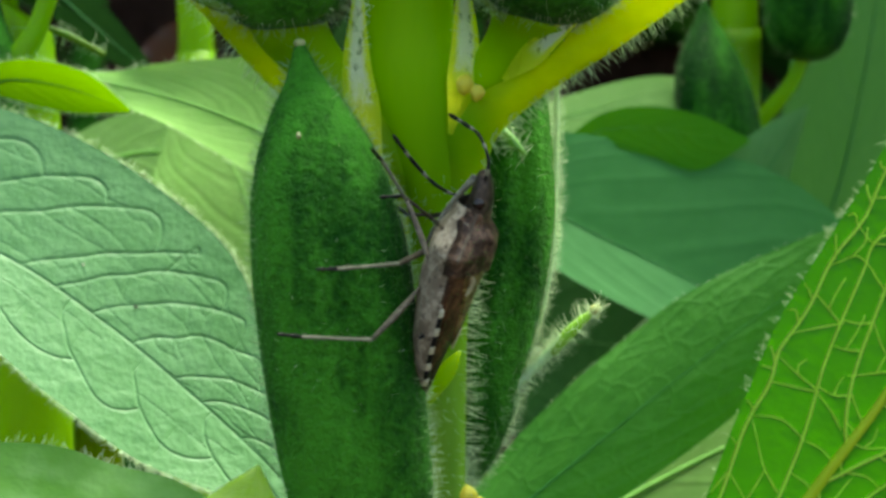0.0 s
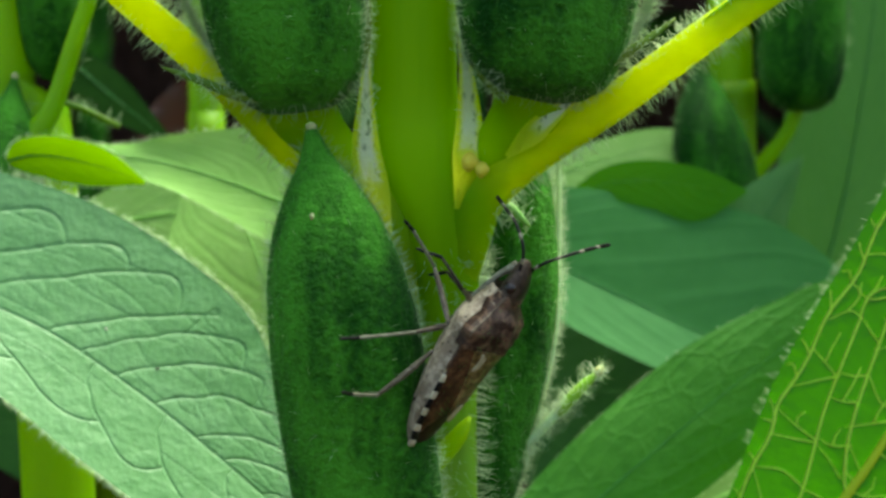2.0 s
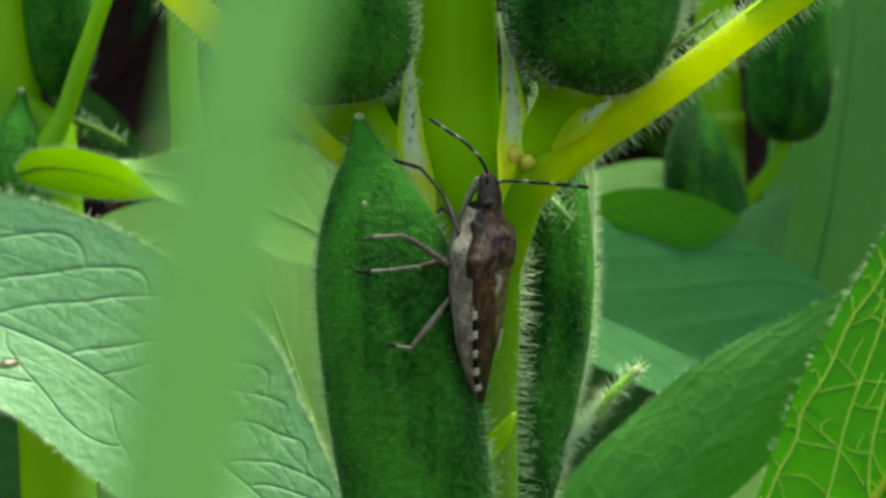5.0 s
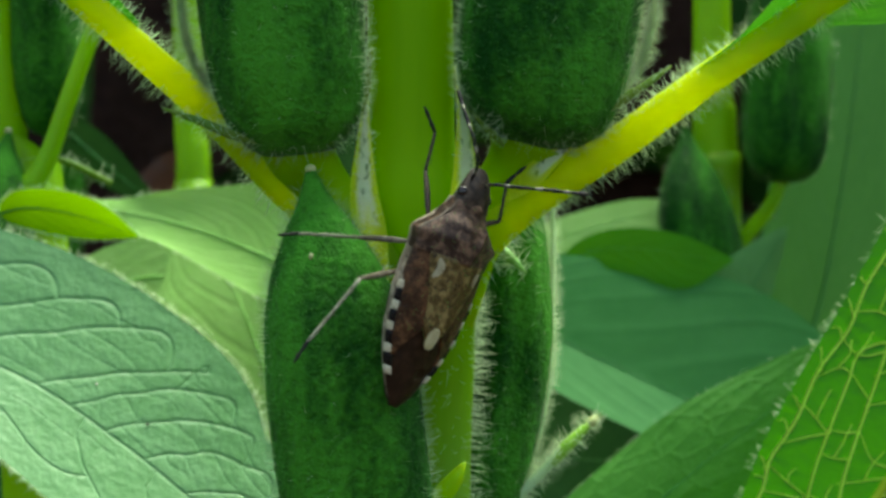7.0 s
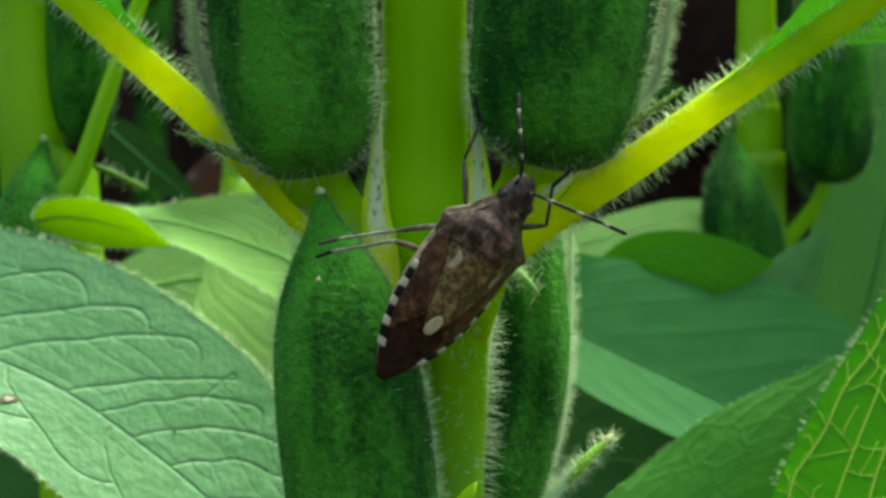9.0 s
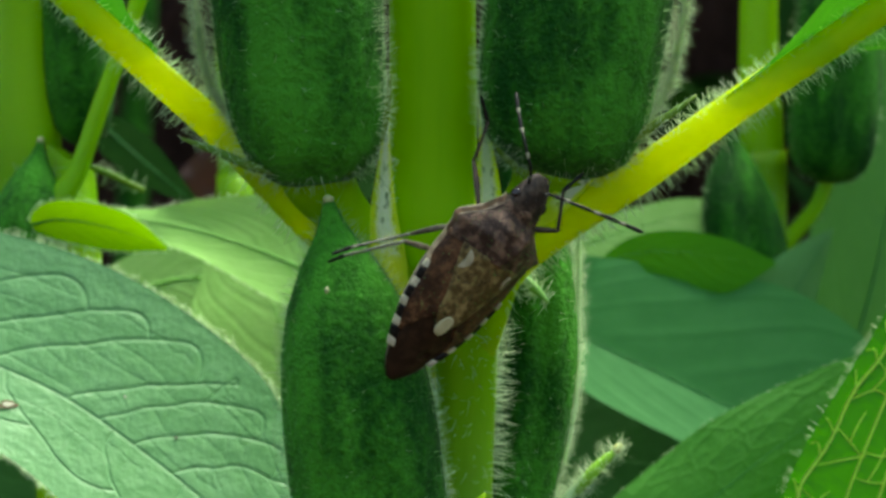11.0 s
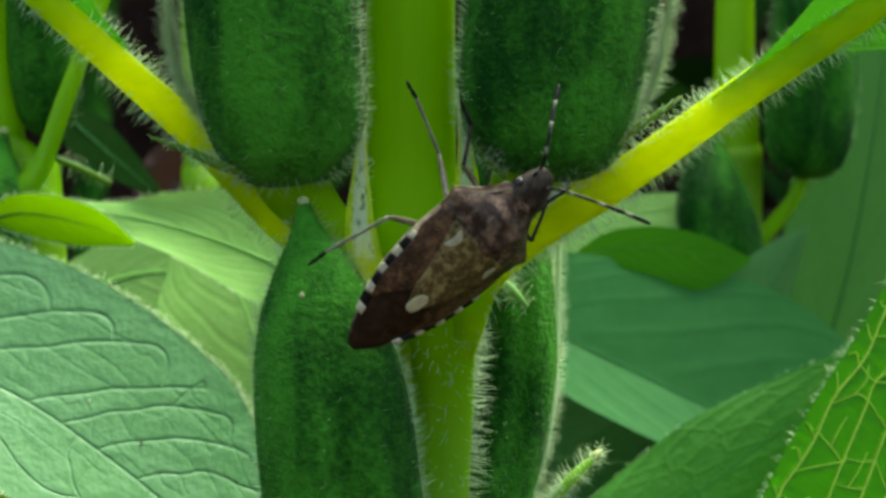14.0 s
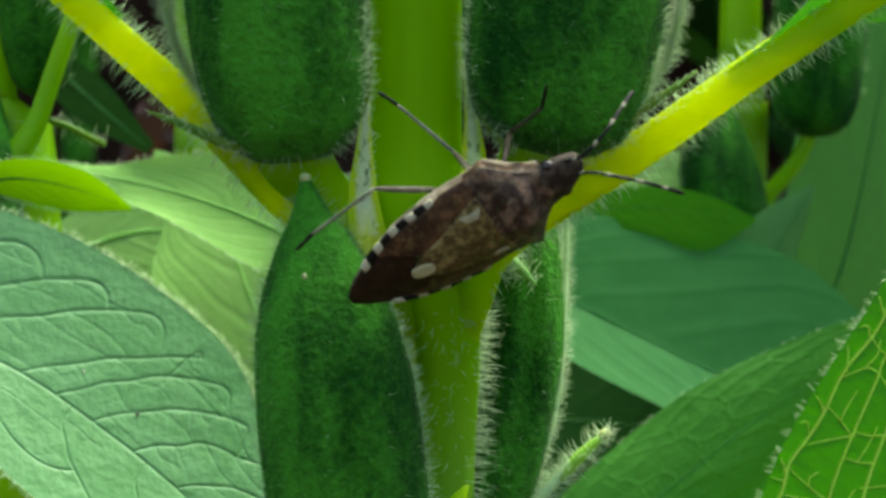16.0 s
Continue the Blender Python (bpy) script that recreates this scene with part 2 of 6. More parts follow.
M_STALK_NODE = node_stalk_material()
M_NECTARY = skin_material("nectary_skin", (0.74, 0.70, 0.10), (0.62, 0.52, 0.04), (0.95, 0.85, 0.08), 0.4, scale=2500.0)
M_HAIR = hair_material("plant_hair", (0.66, 0.80, 0.50), 0.5)
M_HAIR_SHORT = hair_material("plant_down", (0.10, 0.30, 0.05))
M_STYLE = skin_material("dried_style", (0.45, 0.45, 0.22), (0.30, 0.34, 0.12), (0, 0, 0), 0.0)
M_LEAF_LEFT = leaf_material("broad_leaf_blade", (0.066, 0.196, 0.052), (0.104, 0.248, 0.088), (0.16, 0.33, 0.12), veined=False, relief=0.3, share=0.10, glow=(0.12, 0.33, 0.05), rough=0.5, spec=0.35, sheen=0.22, lump=0.5)
M_LEAF_BACK = leaf_material("pale_leaf_blade", (0.17, 0.335, 0.080), (0.22, 0.395, 0.110), (0.25, 0.43, 0.14), count=8, relief=0.12, share=0.4, glow=(0.28, 0.51, 0.12), vein_show=0.3, line=0.03, net=0.03, rough=0.8, spec=0.1, lump=0.6)
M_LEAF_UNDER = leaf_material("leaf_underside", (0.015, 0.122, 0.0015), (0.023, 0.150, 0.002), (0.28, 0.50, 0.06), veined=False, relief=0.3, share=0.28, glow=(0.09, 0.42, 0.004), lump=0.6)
# bluish-green tone, with the shade it hangs in worked into the colour
M_LEAF_DARK = leaf_material("shade_toned_leaf_blade", (0.038, 0.168, 0.032), (0.056, 0.210, 0.047), (0.050, 0.185, 0.042), count=7, relief=0.08, share=0.25, glow=(0.06, 0.32, 0.04), vein_show=0.12, line=0.03, net_relief=0.03)
M_LEAF_SOFT = leaf_material("soft_leaf_blade", (0.045, 0.150, 0.026), (0.062, 0.180, 0.036), (0.075, 0.20, 0.045), count=7, relief=0.08, share=0.25, glow=(0.09, 0.32, 0.03), vein_show=0.2, line=0.03)
M_LEAF_TIP = leaf_material("pale_tip_blade", (0.075, 0.205, 0.050), (0.095, 0.240, 0.066), (0.11, 0.26, 0.075), count=7, relief=0.08, share=0.25, glow=(0.12, 0.36, 0.05), vein_show=0.2, line=0.03)
# near-black leaf tone, the shade among the low leaves put into the colour
M_LEAF_SHADE = leaf_material("shade_toned_low_blade", (0.009, 0.056, 0.004), (0.014, 0.072, 0.006), (0.03, 0.12, 0.012), count=7, relief=0.08, share=0.2, glow=(0.025, 0.13, 0.007), vein_show=0.2, line=0.03)
# leaf colour darkened to stand in for canopy shade further back
M_LEAF_FAR_SHADE = leaf_material("shade_toned_far_blade", (0.008, 0.032, 0.004), (0.013, 0.045, 0.006), (0.015, 0.05, 0.008), count=7, relief=0.1, share=0.12, glow=(0.03, 0.11, 0.01), vein_show=0.2, line=0.03, rough=0.9, spec=0.05)
M_LEAF_MID = leaf_material("mid_leaf_blade", (0.031, 0.142, 0.008), (0.049, 0.183, 0.015), (0.062, 0.21, 0.02), count=6, cells=6.5, long=2.2, lump=1.3, relief=0.15, share=0.25, glow=(0.08, 0.36, 0.01), vein_show=0.18, line=0.03, net=0.05, groove=0.3, net_relief=0.5, loop=0.1, link=1.6, wobble_by=0.12)
M_LEAF_LOW = leaf_material("low_leaf_blade", (0.11, 0.275, 0.042), (0.21, 0.40, 0.115), (0.15, 0.33, 0.06), veined=False, relief=0.08, share=0.3, glow=(0.22, 0.46, 0.04), lump=0.9, rough=0.8, spec=0.08)
# base colour raised to stand in for sun passing through the leaf
M_LEAF_YOUNG_LIT = leaf_material("backlight_toned_young_blade", (0.36, 0.56, 0.02), (0.54, 0.70, 0.20), (0.3, 0.5, 0.05), veined=False, relief=0.08, share=0.45, glow=(0.50, 0.72, 0.015), lump=0.9, rough=0.8, spec=0.08)
M_LEAF_GLOW = leaf_material("backlit_leaf_blade", (0.030, 0.165, 0.002), (0.042, 0.19, 0.003), (0.06, 0.22, 0.005), count=6, relief=0.15, share=0.45, spec=0.1, glow=(0.13, 0.40, 0.003), vein_show=0.3)
M_LEAF_ROLL = leaf_material("rolled_leaf_blade", (0.050, 0.175, 0.002), (0.066, 0.205, 0.003), (0.08, 0.23, 0.005), count=6, relief=0.12, share=0.42, glow=(0.19, 0.40, 0.003), vein_show=0.2, rough=0.9, spec=0.04)
M_DOWN = hair_material("axil_down_skin", (0.96, 0.97, 0.86), 0.6)
M_DRY_SPOT = skin_material("dry_spot", (0.11, 0.085, 0.045), (0.08, 0.065, 0.03), (0, 0, 0), 0.0, rough=0.8)
M_PALE_SPOT = skin_material("bleached_spot", (0.36, 0.37, 0.27), (0.30, 0.30, 0.21), (0, 0, 0), 0.0, rough=0.8)
M_DARK_SPOT = skin_material("dark_fleck", (0.010, 0.018, 0.006), (0.02, 0.03, 0.01), (0, 0, 0), 0.0, rough=0.7)


def axil_material(name, edge, glow):
    """Axil tissue: yellow-green at the sides, covered with white down in the middle."""
    n = Nodes(name)
    split = n.add("ShaderNodeSeparateXYZ", {0: n.add("ShaderNodeTexCoord").outputs["UV"]})
    u, v = split.outputs[0], split.outputs[1]
    side = n.math("MULTIPLY", n.math("ABSOLUTE", n.math("SUBTRACT", v, 0.5)), 2.0)
    p = n.place("Object")
    f = n.ramp(n.math("ADD", side, n.math("MULTIPLY", n.math("SUBTRACT", n.noise(p, 900.0), 0.5), 0.5)), 0.72, 0.30)
    f = n.math("MULTIPLY", f, n.ramp(n.math("ADD", u, n.math("MULTIPLY", n.noise(p, 1100.0), 0.2)), 0.38, 0.60))
    speck = n.ramp(n.noise(n.place("Object", (1, 1, 0.5)), 3800.0, 2.0), 0.54, 0.66)
    down = n.mix(speck, (0.90, 0.93, 0.80), (0.28, 0.36, 0.20))
    return n.finish(n.mix(f, edge, down), 0.6, n.bump(speck, 0.5, 0.0002), n.mix(f, glow, down), 0.75)


M_AXIL = axil_material("axil_skin", (0.58, 0.72, 0.02), (0.92, 0.96, 0.04))
M_FUZZ = axil_material("dry_fuzz", (0.16, 0.20, 0.10), (0.25, 0.30, 0.14))
M_RIB = skin_material("midrib_skin", (0.18, 0.42, 0.08), (0.24, 0.48, 0.12), (0.3, 0.5, 0.05), 0.3, relief=0.1)
M_RIB_PALE = skin_material("downy_rib_skin", (0.40, 0.60, 0.30), (0.50, 0.68, 0.38), (0.6, 0.8, 0.4), 0.35, relief=0.1)
# darker copy of midrib_skin, with shade put into the colour
M_RIB_DARK = skin_material("shade_toned_midrib_skin", (0.03, 0.16, 0.03), (0.045, 0.19, 0.04), (0.1, 0.3, 0.03), 0.2, relief=0.1)
M_VEIN = skin_material("raised_vein_skin", (0.60, 0.88, 0.10), (0.66, 0.90, 0.14), (0.85, 0.98, 0.2), 0.5, relief=0.1)
M_RIB_YELLOW = skin_material("yellow_midrib_skin", (0.46, 0.62, 0.02), (0.52, 0.66, 0.03), (0.6, 0.7, 0.03), 0.3, relief=0.1)
M_GRASS = skin_material("grass_skin", (0.22, 0.46, 0.13), (0.27, 0.52, 0.16), (0.44, 0.70, 0.24), 0.45)
M_RED = skin_material("dry_leaf_skin", (0.060, 0.024, 0.015), (0.036, 0.018, 0.012), (0.12, 0.04, 0.02), 0.1)


# soil tone lowered to stand in for deep shade among the plants
def soil_material():
    n = Nodes("soil")
    p = n.place("Object")
    clod = n.noise(p, 26.0, 6.0, 0.65)
    grit = n.noise(p, 260.0, 4.0)
    f = n.ramp(n.math("ADD", n.math("MULTIPLY", clod, 0.6), n.math("MULTIPLY", grit, 0.4)), 0.35, 0.65)
    normal = n.bump(n.math("ADD", clod, n.math("MULTIPLY", grit, 0.3)), 0.8, 0.02)
    return n.finish(n.mix(f, (0.018, 0.0095, 0.0070), (0.046, 0.024, 0.017)), 0.95, normal, spec=0.1)


M_SOIL = soil_material()


# ---- shapes ----
def spline(points, count):
    """A smooth line through the points, sampled evenly."""
    p = np.array(points, float)
    if p.ndim == 1:
        p = p[:, None]
    q = np.vstack([2 * p[0] - p[1], p, 2 * p[-1] - p[-2]])
    x = np.linspace(0, len(p) - 1, count)
    i = np.minimum(x.astype(int), len(p) - 2)
    t = (x - i)[:, None]
    a, b, c, d = q[i], q[i + 1], q[i + 2], q[i + 3]
    return 0.5 * (2 * b + (c - a) * t + (2 * a - 5 * b + 4 * c - d) * t**2 + (3 * b - a - 3 * c + d) * t**3)


def profile(pairs, count):
    s = np.array(pairs, float)
    x = np.linspace(0, 1, count)
    k = np.interp(x, s[:, 0], np.arange(len(s)))
    return np.interp(x, s[:, 0], s[:, 1]) if len(s) < 3 else spline(s[:, 1], 400)[np.clip((k / (len(s) - 1) * 399).astype(int), 0, 399), 0]


def unit(v):
    return v / np.maximum(np.linalg.norm(v, axis=-1, keepdims=True), 1e-9)


def tube(points, radii, rings=30, sides=14, facing=(0, -1, 0), squash=1.0, shape=None, wander=0.0, seed=1):
    """A tapered rod along a line: radii as (share of length, radius) pairs; shape(s, angle) changes the section."""
    c = spline(points, rings)
    if wander:
        rng = np.random.RandomState(seed)
        c = c + spline(rng.normal(0, wander, (max(4, rings // 5), 3)), rings)
    tan = unit(np.gradient(c, axis=0))
    f = np.array(facing, float)
    e1 = unit(f - tan * (tan @ f)[:, None])
    e2 = np.cross(tan, e1)
    r = profile(radii, rings)
    ang = np.linspace(0, 2 * np.pi, sides, endpoint=False)
    s = np.linspace(0, 1, rings)
    k = np.ones((rings, sides)) if shape is None else shape(s[:, None], ang[None, :])
    v = c[:, None] + (r[:, None] * k)[..., None] * (np.cos(ang)[None, :, None] * e1[:, None] * squash + np.sin(ang)[None, :, None] * e2[:, None])
    verts = v.reshape(-1, 3).tolist() + [c[0].tolist(), c[-1].tolist()]
    faces = []
    for i in range(rings - 1):
        for j in range(sides):
            j2 = (j + 1) % sides
            faces.append((i * sides + j, i * sides + j2, (i + 1) * sides + j2, (i + 1) * sides + j))
    n = rings * sides
    last = (rings - 1) * sides
    for j in range(sides):
        j2 = (j + 1) % sides
        faces.append((n, j2, j))
        faces.append((n + 1, last + j, last + j2))
    return np.array(verts), faces


def join(*shapes):
    verts, faces, n = [], [], 0
    for v, f in shapes:
        verts.append(np.asarray(v))
        faces += [tuple(i + n for i in q) for q in f]
        n += len(v)
    return np.vstack(verts), faces


def thing(name, x, y, z, label, category, group=""):
    """An empty at a thing's base (millimetres, the height from the ground), to carry its parts."""
    ob = new(name)
    ob.empty_display_size = 0.01
    ob.location = (x * 0.001, y * 0.001, z * 0.001)
    ORIGIN[ob] = np.array([x * 0.001, y * 0.001, z * 0.001])
    return tagged(ob, label, category, group)


def mk(name, shape, mat, parent=None, label="", local=False, uv=None, smooth=True, kind=""):
    """One mesh object from millimetres, under a thing or a part."""
    v, f = shape
    base = np.zeros(3) if local or parent is None else ORIGIN[parent]
    v = np.asarray(v) * 0.001 + (0 if local else np.array([0, 0, HIGH])) - base
    me = bpy.data.meshes.new(name)
    me.from_pydata([tuple(map(float, p)) for p in v], [], [tuple(int(i) for i in q) for q in f])
    if smooth:
        me.polygons.foreach_set("use_smooth", [True] * len(me.polygons))
    if uv is not None:
        layer = me.uv_layers.new(name="UVMap")
        loops = np.empty(len(me.loops), np.int64)
        me.loops.foreach_get("vertex_index", loops)
        layer.data.foreach_set("uv", np.asarray(uv, np.float32)[loops].ravel())
    me.materials.append(mat)
    me.update()
    ob = new(name, me)
    ob.parent = parent
    if parent is not None:
        ORIGIN[ob] = base
    return tagged(ob, label, kind=kind)


def hairs(shape, count, length, parent, seed, mat=None, radius=0.018, droop=0.0, rise=0.25, spread=0.35, keep=None, name="hairs", local=False, zone=None):
    """Many fine tapered hairs standing on a surface, one joined mesh."""
    v, f = np.asarray(shape[0]), [q for q in shape[1] if len(q) == 4]
    rng = np.random.RandomState(seed)
    q = np.array(f)
    if zone:
        h = v[q].mean(axis=1)[:, 2]
        q = q[(h > zone[0]) & (h < zone[1])]
    a, b, c, d = (v[q[:, i]] for i in range(4))
    cr = np.cross(c - a, d - b)
    area = np.linalg.norm(cr, axis=1)
    pick = rng.choice(len(q), count, p=area / area.sum())
    x, y = rng.rand(count, 1), rng.rand(count, 1)
    pos = (a[pick] * (1 - x) + b[pick] * x) * (1 - y) + (d[pick] * (1 - x) + c[pick] * x) * y
    nor = unit(cr[pick])
    if keep is not None:
        ok = keep(pos, nor)
        pos, nor = pos[ok], nor[ok]
    m = len(pos)
    way = unit(nor + rng.normal(0, spread, (m, 3)) + np.array([0, 0, rise]))
    lng = length * rng.uniform(0.45, 1.15, (m, 1))
    bend = unit(rng.normal(0, 1, (m, 3)) + np.array([0, 0, -droop])) * lng * 0.18
    e1 = unit(np.cross(way, rng.normal(0, 1, (m, 3))))
    e2 = np.cross(way, e1)
    rings = []
    for share, thick in ((-0.03, 1.0), (0.5, 0.7)):
        mid = pos + way * lng * share + bend * max(share, 0) ** 2
        for k in range(3):
            t = 2 * np.pi * k / 3
            rings.append(mid + (np.cos(t) * e1 + np.sin(t) * e2) * radius * thick)
    tip = pos + way * lng + bend
    verts = np.stack(rings + [tip], axis=1).reshape(-1, 3)
    faces = []
    for i in range(m):
        o = 7 * i
        for k in range(3):
            k2 = (k + 1) % 3
            faces.append((o + k, o + k2, o + 3 + k2, o + 3 + k))
            faces.append((o + 3 + k, o + 3 + k2, o + 6))
    return mk(name, (verts, faces), mat or M_HAIR, parent, "fine white hairs", local=local, kind="stuff")


def blade(mid, left, right, across, cup=0.0, wave=0.0, nu=60, nv=24, puff=0.0, veins=8.5, lean=0.4, curve=1.35, seed=3, fold=(0.0, 0.0), relief=None):
    """A leaf blade: midrib line, half widths to both sides (pairs), and the direction across it at base and tip."""
    c = spline(mid, nu)
    s = np.linspace(0, 1, nu)
    tan = unit(np.gradient(c, axis=0))
    a0, a1 = np.array(across[0], float), np.array(across[-1], float)
    ac = a0[None] * (1 - s[:, None]) + a1[None] * s[:, None]
    ac = unit(ac - tan * np.sum(ac * tan, axis=1, keepdims=True))
    nor = np.cross(tan, ac)
    wl, wr = profile(left, nu), profile(right, nu)
    v = np.linspace(-1, 1, nv)
    w = np.where(v[None] < 0, wl[:, None], wr[:, None])
    rng = np.random.RandomState(seed)
    ripple = spline(rng.normal(0, 1, (9, 1)), nu)
    lift = np.where(v[None] < 0, fold[0], fold[1]) * np.abs(v[None]) * w + cup * v[None] ** 2 * w + wave * ripple * np.abs(v[None]) ** 2
    if puff:
        sv = (s[:, None] - lean * np.abs(v[None]) ** curve) * veins + np.where(v[None] > 0, 0.43, 0.0)
        lift = lift + puff * (np.abs(np.sin(np.pi * sv)) ** 0.6) * (1 - np.abs(v[None]) ** 6) * np.minimum(1, np.abs(v[None]) * 6)
    if relief is not None:
        lift = lift + relief(0.5 * (wl + wr), np.linalg.norm(np.diff(c, axis=0), axis=1).sum(), nu, nv)
    x = w * v[None]
    p = c[:, None] + ac[:, None] * x[..., None] + nor[:, None] * lift[..., None]
    faces = [(i * nv + j, i * nv + j + 1, (i + 1) * nv + j + 1, (i + 1) * nv + j) for i in range(nu - 1) for j in range(nv - 1)]
    uv = np.stack(np.broadcast_arrays(s[:, None], (v[None] + 1) / 2), axis=-1).reshape(-1, 2)
    return (p.reshape(-1, 3), faces), uv


def fringe(shape, nu, nv, count, length, parent, seed, mat=None, radius=0.012):
    """Short hairs along both margins of a blade."""
    v = np.asarray(shape[0]).reshape(nu, nv, 3)
    rows = []
    for j, k in ((0, 1), (nv - 1, nv - 2)):
        e, inn = v[:, j], v[:, k]
        out = unit(e - inn)
        rows.append((e, out))
    rng = np.random.RandomState(seed)
    sv, sf = [], []
    for e, out in rows:
        for _ in range(count):
            t = rng.rand() * (nu - 1.001)
            i = int(t)
            p = e[i] * (1 - t + i) + e[i + 1] * (t - i)
            way = unit(out[i] + rng.normal(0, 0.35, 3))
            ln = length * rng.uniform(0.4, 1.2)
            a = unit(np.cross(way, rng.normal(0, 1, 3)))
            b = np.cross(way, a)
            o = len(sv)
            bend = rng.normal(0, 0.15, 3) * ln
            for sh, th in ((-0.05, 1.0), (0.5, 0.7)):
                for q in range(3):
                    an = 2 * math.pi * q / 3
                    sv.append(p + way * ln * sh + bend * max(0, sh) ** 2 + (math.cos(an) * a + math.sin(an) * b) * radius * th)
            sv.append(p + way * ln + bend)
            for q in range(3):
                q2 = (q + 1) % 3
                sf += [(o + q, o + q2, o + 3 + q2, o + 3 + q), (o + 3 + q, o + 3 + q2, o + 6)]
    return mk("margin_hairs", (np.array(sv), sf), mat or M_HAIR, parent, "fine white hairs", kind="stuff")


def vein_net(plan, seed):
    """The veins of a blade as lines of (share of length, side from -1 to 1): side veins that loop into the next one, and rungs between them.
    plan: for each side (side, starts, lean, power, reach, rungs a field, whether the rungs run across the blade)."""
    rng = np.random.RandomState(seed)
    big, small = [], []
    for sd, starts, lean, power, reach, rungs, crossways in plan:
        curves = []
        for s0 in starts:
            vv = np.linspace(0, reach * rng.uniform(0.95, 1.05), 26)
            wob = spline(rng.normal(0, 0.0022, (7, 1)), 26)[:, 0] * np.minimum(1, np.arange(26) / 6)
            curves.append(np.stack([s0 + lean * rng.uniform(0.96, 1.04) * (vv / reach) ** power + wob, vv], 1))
        for a, b in zip(curves, curves[1:] + [None]):
            if b is None:
                big.append(a * (1, sd))
                continue
            join_at = b[int(26 * rng.uniform(0.70, 0.84))]
            end, ctrl = a[-1], np.array([0.35 * a[-1, 0] + 0.65 * join_at[0], a[-1, 1] + 0.10])
            u = np.linspace(0, 1, 10)[1:, None]
            big.append(np.vstack([a, (1 - u) ** 2 * end + 2 * u * (1 - u) * ctrl + u**2 * join_at]) * (1, sd))
        if crossways:
            rim = np.stack([np.linspace(0.04, 0.96, 60), 0.87 + 0.02 * np.sin(np.linspace(0, 40, 60))], 1)
            big.append(rim * (1, sd))
            for s0 in np.arange(0.05, 0.95, rungs):
                s0 = s0 + rng.uniform(-0.3, 0.3) * rungs
                hits = [0.0] + [float(np.interp(s0, c[:, 0], c[:, 1])) for c in curves if c[0, 0] < s0 < c[-1, 0]] + [0.87, 0.99]
                hits.sort()
                for lo, hi in zip(hits, hits[1:]):
                    if hi - lo > 0.07:
                        vv = np.linspace(lo, hi, 7)
                        small.append(np.stack([s0 + spline(rng.normal(0, 0.006, (3, 1)), 7)[:, 0] + rng.uniform(-0.02, 0.02) * np.linspace(-1, 1, 7), vv], 1) * (1, sd))
                        if rng.rand() < 0.55 and hi - lo > 0.2:
                            m = small[-1][3]
                            small.append(np.stack([np.linspace(m[0], m[0] + rungs * rng.uniform(0.6, 1.1), 5), m[1] + spline(rng.normal(0, 0.015, (3, 1)), 5)[:, 0]], 1))
        else:
            for a, b in zip(curves, curves[1:]):
                for j in range(rungs):
                    i = int(np.clip(26 * (j + 0.6 + rng.uniform(-0.35, 0.35)) / rungs, 1, 23))
                    k = int(np.clip(i + rng.randint(-3, 3), 1, 24))
                    part_way = rng.choice((1.0, 1.0, 0.6, 0.5))
                    u = np.linspace(0, part_way, 6)[:, None]
                    ln = a[i] * (1 - u) + b[k] * u
                    ln[:, 1] += spline(rng.normal(0, 0.014, (4, 1)), 6)[:, 0]
                    small.append(ln * (1, sd))
                    if rng.rand() < 0.7:
                        m = ln[3]
                        small.append(np.stack([m[0] + spline(rng.normal(0, 0.003, (3, 1)), 5)[:, 0], np.linspace(m[1], m[1] + 0.7 * reach / rungs, 5)], 1) * (1, sd))
    return big, small


def vein_relief(net, length, wide, nu, nv, deep, width, pillow, fine=0.35):
    """Height over a blade's grid: grooves along the veins, swollen fields between them."""
    s = np.linspace(0, 1, nu)
    gx = np.repeat((s * length)[:, None], nv, 1)
    gy = np.linspace(-1, 1, nv)[None] * wide[:, None]
    near = [np.full((nu, nv), 9.0), np.full((nu, nv), 9.0)]
    big, small = net
    mid = np.stack([np.linspace(0, 1, 60), np.zeros(60)], 1)
    for dist, lines in ((near[0], [mid] + big), (near[1], small)):
        for ln in lines:
            w = np.interp(ln[:, 0], s, wide)
            q = np.stack([ln[:, 0] * length, ln[:, 1] * w], 1)
            for (ax, ay), (bx, by) in zip(q, q[1:]):
                i0, i1 = np.searchsorted(s * length, (min(ax, bx) - 1.5, max(ax, bx) + 1.5))
                if i1 <= i0:
                    continue
                x, y = gx[i0:i1] - ax, gy[i0:i1] - ay
                dx, dy = bx - ax, by - ay
                t = np.clip((x * dx + y * dy) / (dx * dx + dy * dy + 1e-12), 0, 1)
                dist[i0:i1] = np.minimum(dist[i0:i1], np.hypot(x - t * dx, y - t * dy))
    a, b = near
    return -deep * np.exp(-((a / width) ** 2)) - fine * deep * np.exp(-((b / (width * 0.7)) ** 2)) + pillow * (1 - np.exp(-a / 0.7)) + 0.35 * pillow * (1 - np.exp(-np.minimum(a, b) / 0.3))


